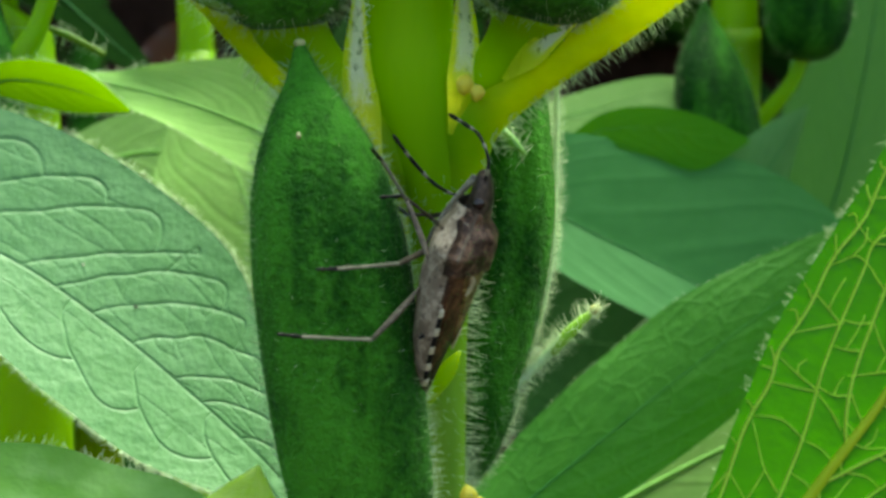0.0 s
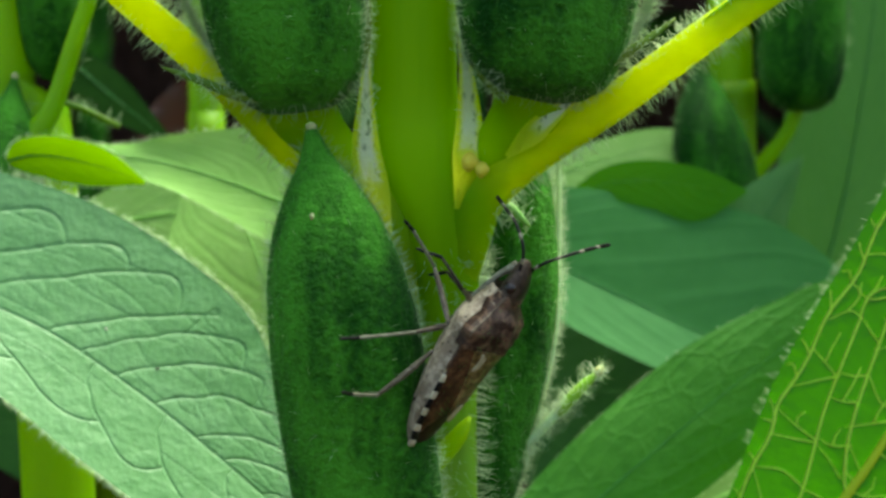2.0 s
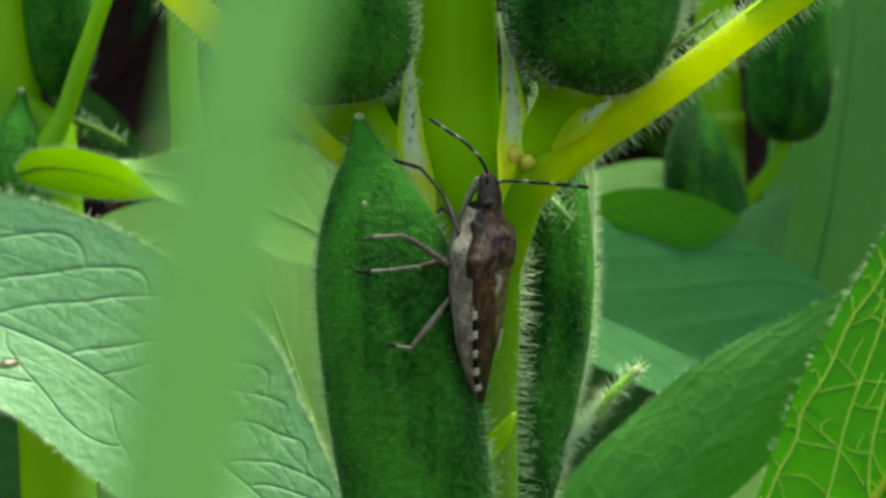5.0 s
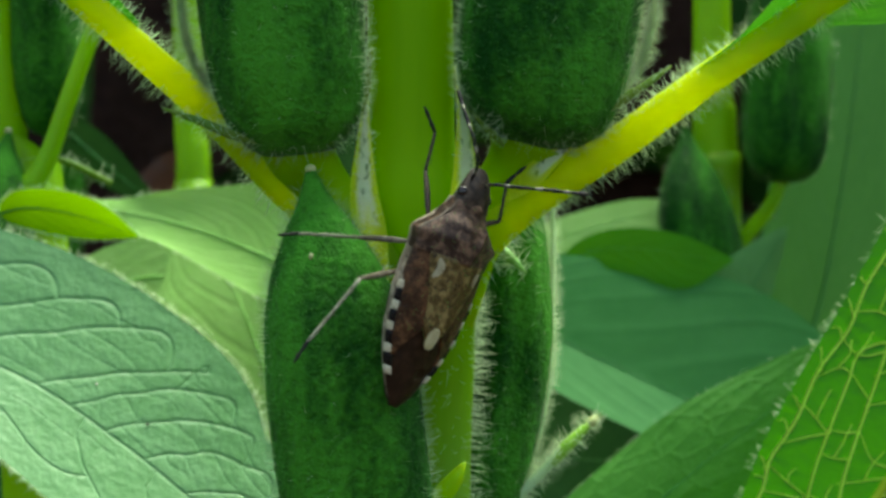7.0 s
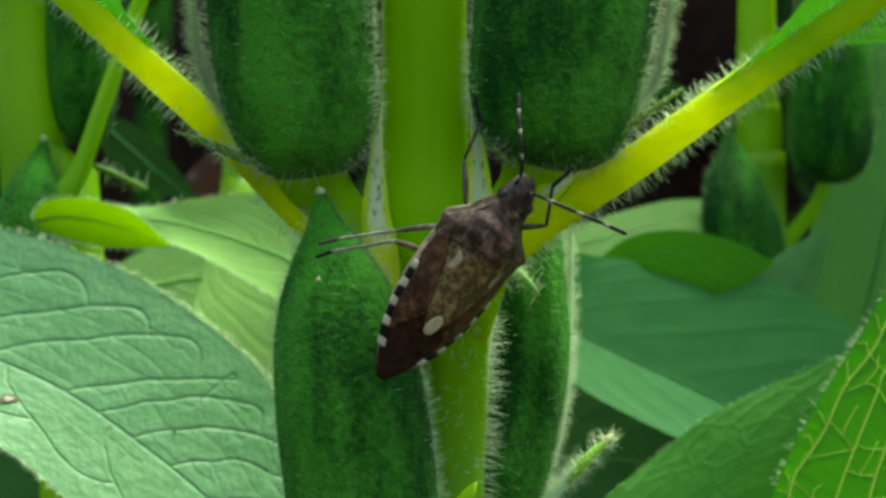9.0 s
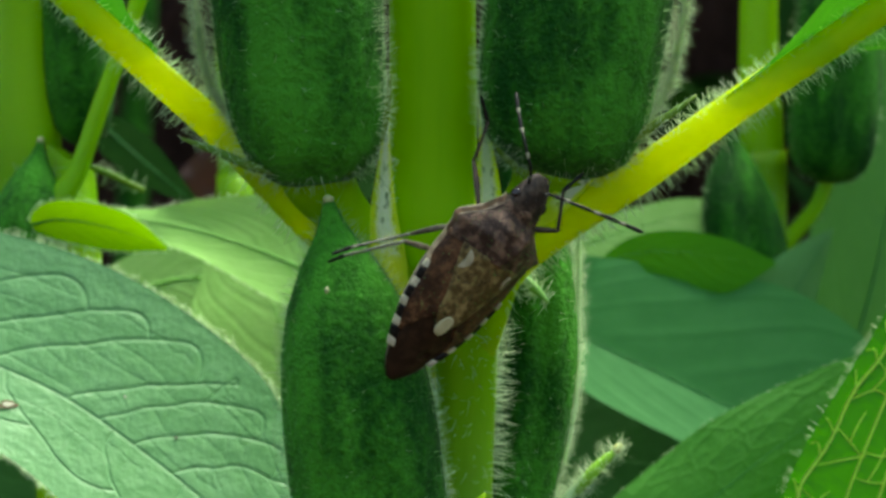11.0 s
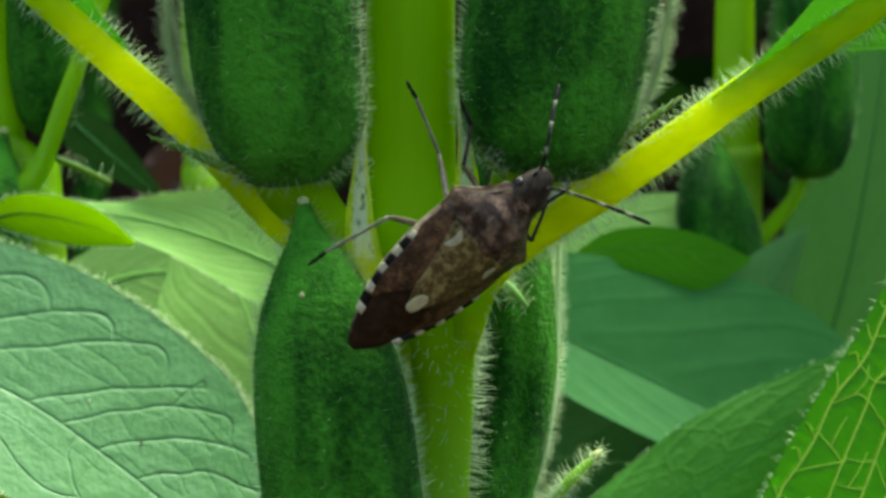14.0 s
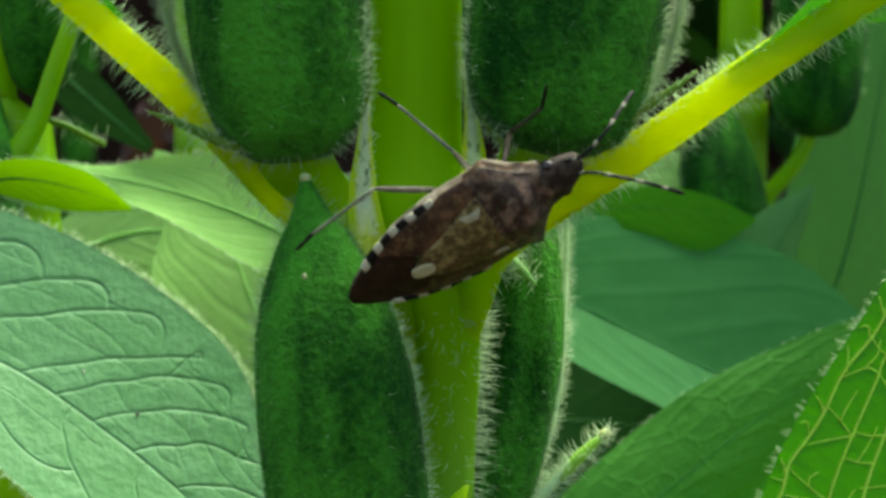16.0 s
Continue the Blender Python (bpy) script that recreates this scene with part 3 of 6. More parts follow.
def vein_tubes(net, grid, radius, side):
    """Raised veins on a blade, as one shape."""
    nu, nv = grid.shape[:2]
    nor = unit(np.cross(np.gradient(grid, axis=0), np.gradient(grid, axis=1))) * side
    parts = []
    for lines, r in ((net[0], radius), (net[1], radius * 0.5)):
        for ln in lines:
            ok = (ln[:, 0] > 0.01) & (ln[:, 0] < 0.985) & (np.abs(ln[:, 1]) < 0.985)
            ln = ln[ok]
            if len(ln) < 4:
                continue
            fi, fj = ln[:, 0] * (nu - 1), (ln[:, 1] + 1) * 0.5 * (nv - 1)
            i, j = np.minimum(fi.astype(int), nu - 2), np.minimum(fj.astype(int), nv - 2)
            u, w = (fi - i)[:, None], (fj - j)[:, None]
            p = (grid[i, j] * (1 - u) + grid[i + 1, j] * u) * (1 - w) + (grid[i, j + 1] * (1 - u) + grid[i + 1, j + 1] * u) * w
            p = p + nor[i, j] * r * 0.35
            n = len(p)
            parts.append(tube(p, [(0, r * 1.15), (0.5, r * 0.9), (1, r * 0.6)], n, 6, tuple(nor[i[n // 2], j[n // 2]])))
    return join(*parts)


POD = [(0, 0.02), (0.006, 0.20), (0.015, 0.38), (0.035, 0.56), (0.08, 0.78), (0.18, 0.93), (0.35, 1.0), (0.55, 1.0), (0.70, 0.90), (0.80, 0.72), (0.88, 0.47), (0.94, 0.23), (0.98, 0.12), (1, 0.07)]


def lobes(deep):
    def shape(s, a):
        k = np.ones(np.broadcast(s, a).shape)
        for g in (0.12, 0.5 * np.pi, np.pi, 1.5 * np.pi):
            d = np.abs((a - g + np.pi) % (2 * np.pi) - np.pi)
            k = k - deep * np.exp(-((d / 0.24) ** 2)) * np.sin(np.pi * np.clip(s * 1.05, 0, 1)) ** 0.5
        keel = np.abs((a + 0.42 + np.pi) % (2 * np.pi) - np.pi)
        k = k + 0.035 * np.exp(-((keel / 0.07) ** 2)) * np.clip((s - 0.45) * 4, 0, 1)
        return k * (1 + 0.012 * np.sin(7 * a + 9 * s) + 0.015 * np.sin(11 * s + a))
    return shape


def capsule(parent, axis, radius, squash=0.95, facing=(0, -1, 0), pod=POD, deep=0.15, seed=1, down=1500, long=900, tip=True):
    """A green seed capsule: four shallow lobes, a beak with the dried style, short down and longer hairs."""
    shape = tube(axis, [(s, r * radius) for s, r in pod], 56, 40, facing, squash, lobes(deep))
    ob = mk("capsule", shape, M_CAPSULE, parent)
    if down:
        hairs(shape, int(down * 1.6), 0.30, ob, seed, M_HAIR_SHORT, radius=0.009, rise=0.3, name="down")
    if long:
        hairs(shape, int(long * 1.7), 0.62, ob, seed + 1, M_HAIR, radius=0.0085, rise=0.15, spread=0.3, keep=lambda q, nn: (nn[:, 1] > -0.5) | (np.arange(len(q)) % 30 == 0))
    if tip:
        e = np.array(axis[-1], float)
        mk("style_tip", tube([e + (0, 0, -0.15), e + (0, 0, 0.08), e + (0, 0, 0.3)], [(0, 0.12), (0.5, 0.22), (0.8, 0.2), (1, 0.05)], 8, 8), M_STYLE, ob, "dry pale style stub")
    return ob


def petiole(parent, line, radii, seed, squash=0.75, mat=None, count=500):
    def groove(s, a):
        return 1 - 0.22 * np.exp(-(((a - np.pi * 0.5 + np.pi) % (2 * np.pi) - np.pi) / 0.5) ** 2)
    shape = tube(line, radii, 40, 20, (0, -1, 0), squash, groove)
    ob = mk("leaf_stalk", shape, mat or M_STALK, parent, "bright yellow-green leaf stalk")
    hairs(shape, count, 0.8, ob, seed, M_HAIR, radius=0.012, rise=-0.1, spread=0.3, keep=lambda q, nn: (nn[:, 1] > -0.8) & (np.abs(nn[:, 2]) > 0.45))
    return ob


# ---- the ground and the added earth backdrop behind ----
def ground_sheet():
    rng = np.random.RandomState(5)
    n = 90
    x = np.sign(np.linspace(-1, 1, n)) * np.abs(np.linspace(-1, 1, n)) ** 4 * 300
    gx, gy = np.meshgrid(x, x, indexing="ij")
    near = np.exp(-(gx**2 + gy**2) / 4)
    gz = near * (0.02 * np.sin(gx * 9 + 1.3 * np.sin(gy * 7)) + rng.normal(0, 0.006, gx.shape)) - 0.03 * near
    v = np.stack([gx, gy, gz], -1).reshape(-1, 3) * 1000 - np.array([0, 0, HIGH * 1000])
    f = [(i * n + j, (i + 1) * n + j, (i + 1) * n + j + 1, i * n + j + 1) for i in range(n - 1) for j in range(n - 1)]
    tagged(mk("ground", (v, f), M_SOIL), "bare reddish-brown field soil", "ground", kind="structure")


# upright backdrop added to give dark soil between the plants
def earth_backdrop():
    rng = np.random.RandomState(6)
    nx, nz = 140, 50
    gx, s = np.meshgrid(np.linspace(-3000, 3000, nx), np.linspace(0, 1, nz), indexing="ij")
    gz = -620 + s * 1500 * (1 - np.abs(gx / 3000) ** 4)
    gy = 420 + s**2 * 60 + 16 * np.sin(gx * 0.011 + 4 * s) + 12 * np.sin(gx * 0.031 + s * 17) + rng.normal(0, 5, gx.shape)
    v = np.stack([gx, gy, gz], -1).reshape(-1, 3)
    f = [(i * nz + j, (i + 1) * nz + j, (i + 1) * nz + j + 1, i * nz + j + 1) for i in range(nx - 1) for j in range(nz - 1)]
    o = len(v)
    back = v.reshape(nx, nz, 3)[:, -1] * np.array([1, 1, 0]) + np.array([0, 2600, -620])
    v = np.vstack([v, back])
    f += [(i * nz + nz - 1, (i + 1) * nz + nz - 1, o + i + 1, o + i) for i in range(nx - 1)]
    tagged(mk("earth_backdrop", (v, f), M_SOIL), "reddish-brown earth backdrop added behind the plants, shade in its colour", "bank", kind="structure")


ground_sheet()
earth_backdrop()


# ---- the plant in the middle ----
def main_plant():
    p = thing("sesame_plant", 2, 2, 0, "hairy green sesame plant with fat seed capsules and yellow stalks", "plant", "sesame plants")
    # square stem: long shaft, swollen at the node
    def square(s, a):
        return 1 + 0.06 * np.cos(4 * a + math.pi)
    line = [(2, 3, -620), (2.6, 2.4, -200), (3.4, 1.8, -40), (3.5, 1.6, -18), (3.3, 1.5, -10), (3.2, 1.3, -5.5), (2.75, 1.0, -2), (2.1, 0.95, 0.8), (1.8, 1.0, 3.0), (1.75, 1.0, 7), (1.7, 1.0, 14), (1.7, 1.6, 40), (1.5, 3, 160)]
    girth = (3.4, 2.2, 1.2, 0.95, 1.14, 1.38, 1.8, 2.02, 1.97, 1.94, 1.9, 1.8, 1.1)
    stem = tube(line, [(k / 12, r) for k, r in enumerate(girth)], 420, 28, shape=square)
    st = mk("stem", stem, M_MAIN_STEM, p, "square stem, pale and hairy below, smooth bright green above")
    hairs(stem, 6500, 1.0, st, 21, M_HAIR, radius=0.011, rise=-0.05, spread=0.22, zone=(-40, -3), keep=lambda q, nn: (nn[:, 1] > -0.6) | (np.arange(len(q)) % 4 == 0))
    # stalks of the upper pair of leaves
    right = petiole(p, [(2.9, 1.2, -7.5), (3.3, 0.9, -4.6), (3.9, 0.4, -2.5), (4.8, -0.5, -0.7), (7.0, -1.2, 1.0), (10.2, -1.6, 3.0), (14.6, -1.6, 6.2), (20.5, -1.4, 10.2), (27, -1, 15)],
                    [(0, 0.5), (0.12, 1.25), (0.25, 1.35), (0.37, 1.16), (0.5, 0.95), (0.62, 0.82), (0.8, 0.74), (1, 0.66)], 31, count=4200, mat=M_STALK_NODE)
    left = petiole(p, [(2.9, 1.2, -7.0), (2.4, 1.0, -4.2), (1.0, 0.5, -2.2), (-1.2, -0.4, -0.3), (-3.4, -1.0, 1.4), (-6.2, -1.2, 4.2), (-9.8, -1.4, 7.4), (-13.6, -1.6, 10.8), (-19, -2, 16)],
                   [(0, 0.5), (0.12, 1.2), (0.25, 1.3), (0.37, 1.08), (0.5, 0.88), (0.62, 0.78), (0.8, 0.70), (1, 0.65)], 33, count=4000, mat=M_STALK_NODE)
    for n_, line, wid, side, seed in (("right", [(13.5, -1.7, 6.0), (21, -1.6, 11.2), (34, -2, 19), (60, -6, 26)], 9, ((-0.3, -0.75, 0.6), (0, -0.5, 0.85)), 5),
                                      ("left", [(-9.5, -1.5, 7.8), (-15, -1.8, 12.6), (-27, -3, 21), (-52, -9, 28)], 9, ((0.3, -0.75, 0.6), (0, -0.5, 0.85)), 6)):
        sh, uv = blade(line, [(0, 0.3), (0.12, 0.7), (0.3, 3), (0.6, wid), (0.85, 6), (1, 0.2)], [(0, 0.3), (0.12, 0.9), (0.3, 4), (0.6, wid), (0.85, 6), (1, 0.2)], side, cup=0.25, nu=50, nv=20, puff=0.025, seed=seed)
        mk("leaf", sh, M_LEAF_MID, p, "green blade at the end of its stalk", uv=uv)
    # capsules
    capsule(p, [(-2.8, -1.8, 2.4), (-3.35, -2.2, 7.0), (-3.75, -2.4, 13), (-3.95, -2.4, 20), (-4.1, -2.2, 27)], 3.6, seed=41, down=3200, long=4600)
    capsule(p, [(6.4, -1.8, 2.9), (7.2, -2.2, 7.0), (7.9, -2.4, 13), (8.4, -2.4, 20), (8.6, -2.2, 27)], 3.95, seed=43, down=3400, long=4600)
    capsule(p, [(0.6, -1.8, -18.6), (0.0, -2.6, -14), (-0.9, -3.0, -8), (-1.6, -3.0, -3), (-2.35, -3.0, 1.9)], 3.25, seed=45, down=3000, long=2400)
    capsule(p, [(3.9, 3.6, -16.6), (5.3, 3.9, -11.4), (6.28, 4.2, -6.0), (6.4, 4.2, -0.5), (6.5, 4.2, 6)], 1.86, squash=1.2, seed=47, down=1800, long=4500, tip=False)
    keel = tube([(7.6, 4.2, -9.6), (8.02, 4.3, -7.2), (8.16, 4.3, -4.2), (8.2, 4.3, -1.0), (8.15, 4.3, 2.6)], [(0, 0.06), (0.3, 0.13), (0.8, 0.13), (1, 0.05)], 30, 8)
    ob = mk("keel", keel, M_RIB_PALE, p, "pale downy keel along the edge of the capsule")
    hairs(keel, 700, 0.5, ob, 49, M_HAIR, radius=0.010)
    wart = np.array([-2.25, -4.95, -1.5])
    mk("pale_wart", tube([wart + (0, 0, -0.13), wart + (0, -0.06, 0), wart + (0, 0, 0.13)], [(0, 0.03), (0.5, 0.10), (1, 0.03)], 8, 8), M_STYLE, p, "tiny pale wart on the capsule")
    # short stalks under the upper capsules, dry calyx lobes, the knobs beside them
    for line in ([(1.6, 0.9, -3.4), (0.2, 0.2, -1.0), (-1.4, -0.8, 0.8), (-2.6, -1.6, 2.4), (-2.9, -1.9, 3.4)], [(3.2, 0.9, -3.2), (4.0, 0.2, -0.8), (5.1, -0.7, 0.9), (6.2, -1.5, 2.4), (6.6, -1.9, 3.4)]):
        mk("capsule_stalk", tube(line, [(0, 0.6), (0.25, 1.0), (0.6, 1.15), (0.85, 1.55), (1, 1.8)], 24, 16, squash=0.75), M_STALKLET, p)
    for line in ([(-4.4, -3.5, 3.0), (-5.4, -3.6, 3.3), (-6.8, -3.4, 3.9), (-8.2, -3.0, 4.4)], [(-1.6, -3.2, 3.0), (-0.3, -2.8, 4.6), (0.1, -2.4, 7.0)],
                 [(8.0, -3.9, 3.5), (9.2, -3.9, 4.2), (10.8, -3.7, 5.2), (12.2, -3.2, 6.2)], [(5.4, -3.4, 2.9), (4.2, -3.0, 4.6), (3.9, -2.6, 7.2)]):
        sh = tube(line, [(0, 0.06), (0.3, 0.20), (0.8, 0.14), (1, 0.04)], 20, 10, squash=0.4)
        ob = mk("calyx_lobe", sh, M_CALYX, p, "drying green calyx lobe")
        hairs(sh, 110, 0.42, ob, 70 + int(line[0][0] * 3), M_HAIR, radius=0.015)
    for c, r in (((4.0, -1.75, 0.58), 0.36), ((4.5, -1.75, 0.26), 0.30), ((2.62, 1.0, -16.5), 0.50), ((4.42, 1.2, -16.3), 0.44), ((4.95, 1.3, -16.75), 0.36)):
        c = np.array(c)
        def dimple(s, a):
            return 1 + 0.14 * np.cos(3 * a + 4 * s) + 0.06 * np.cos(7 * a)
        mk("nectary", tube([c + (0, 0.3, -r * 0.9), c + (0, 0, -r * 0.3), c + (0, -0.05, r * 0.3), c + (0, 0, r * 0.95)], [(0, 0.1), (0.2, r * 0.8), (0.5, r), (0.8, r * 0.75), (1, 0.08)], 12, 14, shape=dimple), M_NECTARY, p, "small yellow knob in the leaf axil")
    for k, (line, w) in enumerate((([(0.75, -1.0, -3.0), (0.20, -1.5, -1.0), (-0.18, -1.5, 1.0), (-0.2, -0.9, 3.2), (-0.15, 0.3, 6.0)], 0.66),
                                   ([(3.5, -0.9, -1.4), (3.9, -1.35, 0.3), (4.05, -1.2, 2.0), (3.95, -0.7, 4.2), (3.65, 0.4, 6.6)], 0.62),
                                   ([(5.5, -2.0, 0.75), (6.6, -2.55, 1.75), (7.6, -2.75, 2.6), (9.6, -2.5, 4.2)], 0.46),
                                   ([(9.9, -1.8, 4.6), (11.1, -1.8, 6.4), (11.75, -1.8, 9.0), (12.2, -1.7, 13)], 0.14), ([(-6.2, -1.6, 4.9), (-7.3, -1.7, 6.8), (-7.8, -1.7, 9.5), (-8.0, -1.7, 13)], 0.14))):
        sh, uv = blade(line, [(0, 0.1), (0.3, w), (0.55, w * 0.85), (0.8, w * 0.4), (1, w * 0.1)], [(0, 0.1), (0.3, w), (0.55, w * 0.85), (0.8, w * 0.4), (1, w * 0.1)], ((1, 0.1, 0), (1, 0.1, 0)) if k != 2 else ((-0.6, 0, 0.8), (-0.6, 0, 0.8)), cup=0.2, nu=40, nv=8, seed=60 + k)
        ob = mk("axil_skin", sh, M_AXIL if k < 3 else M_FUZZ, p, "bright yellow-green tissue of the leaf axil" if k < 3 else "dry whitish fuzz beside the capsule", uv=uv)
        hairs(sh, 700 if k < 3 else 1700, 0.40 if k < 3 else 0.75, ob, 90 + k, M_DOWN if k < 3 else M_HAIR, radius=0.014 if k < 3 else 0.009, spread=0.9, name="axil_down", keep=None if k > 2 else lambda q, nn: (np.abs(q[:, 0] - np.interp(q[:, 2], [r[2] for r in line], [r[0] for r in line])) < w * 0.5) & (q[:, 2] > line[1][2] + 0.8))
    # lower right: bract stub and the hairy rib down to the next node
    rib = tube([(4.05, 2.2, -16.8), (4.25, 2.3, -15.4), (4.85, 2.5, -14.0), (6.1, 2.7, -12.4), (7.5, 2.8, -11.0), (8.5, 2.9, -9.9)], [(0, 0.34), (0.4, 0.27), (1, 0.2)], 40, 12)
    ob = mk("calyx_rib", rib, M_RIB_PALE, p, "pale hairy rib under the capsule")
    hairs(rib, 1500, 0.7, ob, 81, M_HAIR, radius=0.011)
    stub = tube([(8.0, 2.8, -10.6), (8.6, 2.9, -9.9), (9.2, 3.0, -9.3), (9.8, 3.1, -8.8)], [(0, 0.2), (0.4, 0.27), (0.8, 0.20), (1, 0.10)], 14, 10)
    ob = mk("bract", stub, M_STEM_LOW, p, "small yellow-green bract stub with a dry tip")
    hairs(stub, 160, 0.7, ob, 83, M_HAIR, radius=0.012)
    dry = tube([(9.65, 3.1, -8.95), (9.85, 3.1, -8.72), (10.05, 3.1, -8.5)], [(0, 0.14), (0.5, 0.22), (1, 0.06)], 8, 8)
    mk("dry_tip", dry, M_STYLE, ob, "dry pale tip of the bract")
    hairs(dry, 60, 0.6, ob, 84, M_HAIR, radius=0.012, spread=0.6)
    leafy = tube([(2.3, -0.4, -12.8), (2.9, -0.9, -11.6), (3.5, -1.1, -10.8), (4.0, -1.1, -10.0)], [(0, 0.15), (0.4, 0.42), (0.8, 0.3), (1, 0.05)], 14, 10, squash=0.4)
    mk("bract", leafy, M_STEM, p, "small green bract on the stem")
    tuft = tube([(5.4, 0.6, -1.0), (6.0, 0.0, -1.6), (6.6, -0.2, -2.2)], [(0, 0.25), (0.5, 0.2), (1, 0.05)], 10, 8)
    ob = mk("bract", tuft, M_RIB, p, "thin curled bract below the stalk")
    hairs(tuft, 60, 0.9, ob, 87, M_HAIR, radius=0.015)
    return p


main_plant()


# ---- leaves round the plant ----
def leaf_thing(label, mid, left, right, across, mat, base_xy, cup=0.0, wave=0.0, puff=0.0, nu=60, nv=24, edge=0, edge_len=0.6, seed=3, veins=8.5, lean=0.4, curve=1.35, stalk=None, fold=(0.0, 0.0), rib=0.16, rib_mat=None, net=None, groove=None, raised=None):
    relief = None
    if groove:
        relief = lambda wide, length, a, b: vein_relief(net, length, wide, a, b, *groove)
    sh, uv = blade(mid, left, right, across, cup, wave, nu, nv, puff, veins, lean, curve, seed, fold, relief)
    root = thing("sesame_leaf", base_xy[0], base_xy[1], HIGH * 1000 + base_xy[2], label, "leaf", "leaves round the plant")
    b = mk("blade", sh, mat, root, uv=uv)
    if rib:
        line = np.asarray(sh[0]).reshape(nu, nv, 3)[:, nv // 2 - 1:nv // 2 + 1].mean(axis=1)[::4]
        mk("midrib", tube(line, [(0, rib * 2), (0.5, rib), (1, rib * 0.25)], 40, 8), rib_mat or M_RIB, root)
    if raised:
        mk("vein_net", vein_tubes(net, np.asarray(sh[0]).reshape(nu, nv, 3), *raised), M_VEIN, root, "net of raised pale yellow-green veins", kind="stuff")
    if edge:
        fringe(sh, nu, nv, edge, edge_len, b, seed + 50)
    if stalk is not None:
        mk("leaf_stalk", tube(stalk, [(0, 0.9), (0.7, 0.6), (1, 0.35)], 24, 10), M_STALK, root)
    return root


SWAY = {"leaf": [], "back": []}


def surrounding_leaves():
    # broad leaf beside the lower capsule: comes in from afar, tip behind the capsule
    rng = np.random.RandomState(4)
    starts = [np.cumsum(rng.uniform(0.042, 0.080, 16)) - 0.03 for _ in range(2)]
    net = vein_net(((-1, starts[0], 0.135, 1.15, 0.80, 5, False), (1, starts[1][::2], 0.085, 2.3, 0.66, 1, False)), 11)
    SWAY["leaf"].append(leaf_thing("broad soft green leaf with netted veins and hairy margin", [(-48, 10, 6), (-36, 11, 0.5), (-26, 11.5, -3.8), (-17.5, 11.5, -7.0), (-12.2, 11.3, -10.4), (-8.1, 11, -13.7), (-4.6, 10.5, -16.8), (-1.6, 10, -20.0)],
               [(0, 0.6), (0.14, 4.6), (0.3, 6.2), (0.43, 6.9), (0.57, 6.95), (0.64, 6.4), (0.71, 4.9), (0.86, 2.4), (1, 0.1)], [(0, 0.6), (0.14, 3.2), (0.3, 4.1), (0.43, 4.05), (0.57, 4.5), (0.71, 4.25), (0.86, 2.5), (1, 0.1)],
               ((-0.45, -0.46, -0.76), (-0.56, -0.44, -0.70)), M_LEAF_LEFT, (-48, 13, 6), cup=-0.04, wave=0.15, nu=760, nv=240, edge=1500, edge_len=0.42, fold=(0.04, -0.13), rib=0, net=net, groove=(-0.050, 0.055, -0.020, 0.40),
               stalk=[(-60, 14, -20), (-55, 12, 3), (-48, 10, 6)]))
    # pale leaf behind, its front margin curled over
    SWAY["back"].append(leaf_thing("pale green leaf with a rolled margin", [(-2.5, 23, -3.2), (-6.0, 22, -1.4), (-9.5, 21, 0.0), (-13.5, 20.4, 1.0), (-17, 20, 1.4), (-19.8, 19.6, 1.0)],
               [(0, 1.5), (0.2, 2.6), (0.4, 2.0), (0.6, 1.2), (0.85, 0.6), (1, 0.1)], [(0, 4.6), (0.2, 4.4), (0.4, 2.5), (0.6, 0.8), (0.85, 0.4), (1, 0.1)],
               ((0.4, 0.5, 0.8), (0.1, 0.5, 0.9)), M_LEAF_BACK, (-2, 23, -6), cup=-0.1, wave=0.12, puff=0.03, nu=50, nv=24, edge=220, edge_len=0.35, seed=8, rib=0.05))
    SWAY["back"].append(leaf_thing("bright backlit leaf margin rolled towards the light", [(-19.3, 17.4, 0.75), (-17.9, 17.2, 1.05), (-16.0, 17.0, 0.85), (-14.2, 17.2, 0.35), (-12.2, 17.6, -0.45)],
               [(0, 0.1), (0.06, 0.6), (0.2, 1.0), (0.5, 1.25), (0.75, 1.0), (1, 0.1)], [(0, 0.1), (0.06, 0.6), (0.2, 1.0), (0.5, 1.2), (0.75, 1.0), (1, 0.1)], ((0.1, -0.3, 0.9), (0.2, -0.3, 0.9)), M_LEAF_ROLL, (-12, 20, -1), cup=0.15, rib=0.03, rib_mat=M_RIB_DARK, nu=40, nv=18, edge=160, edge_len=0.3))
    leaf_thing("pale green pointed leaf half hidden behind the stalk", [(-2.5, 23, -19), (-5.0, 25, -11), (-7.5, 27.5, -4.5), (-9.8, 30, -0.6), (-13.0, 32, 2.2)],
               [(0, 1.5), (0.3, 4.6), (0.6, 4.6), (0.85, 1.6), (1, 0.1)], [(0, 1.5), (0.3, 4.4), (0.6, 4.2), (0.85, 1.6), (1, 0.1)], ((0.85, 0.2, 0.3), (0.6, 0.3, 0.7)), M_LEAF_BACK, (-2, 23, -22), nu=50, nv=22, puff=0.01, rib=0.06, seed=9)
    leaf_thing("pale leaf lying behind the broad one", [(-28, 36, -11), (-20.5, 36, -5.4), (-14.5, 35.5, -2.8), (-7.5, 35, -3.2)],
               [(0, 1.0), (0.4, 3.2), (0.8, 3.4), (1, 1.0)], [(0, 1.0), (0.4, 2.6), (0.8, 2.8), (1, 1.0)], ((0.3, 0.4, 0.85), (0.1, 0.4, 0.9)), M_LEAF_BACK, (-28, 36, -13), nu=40, nv=20, puff=0.02, seed=10)
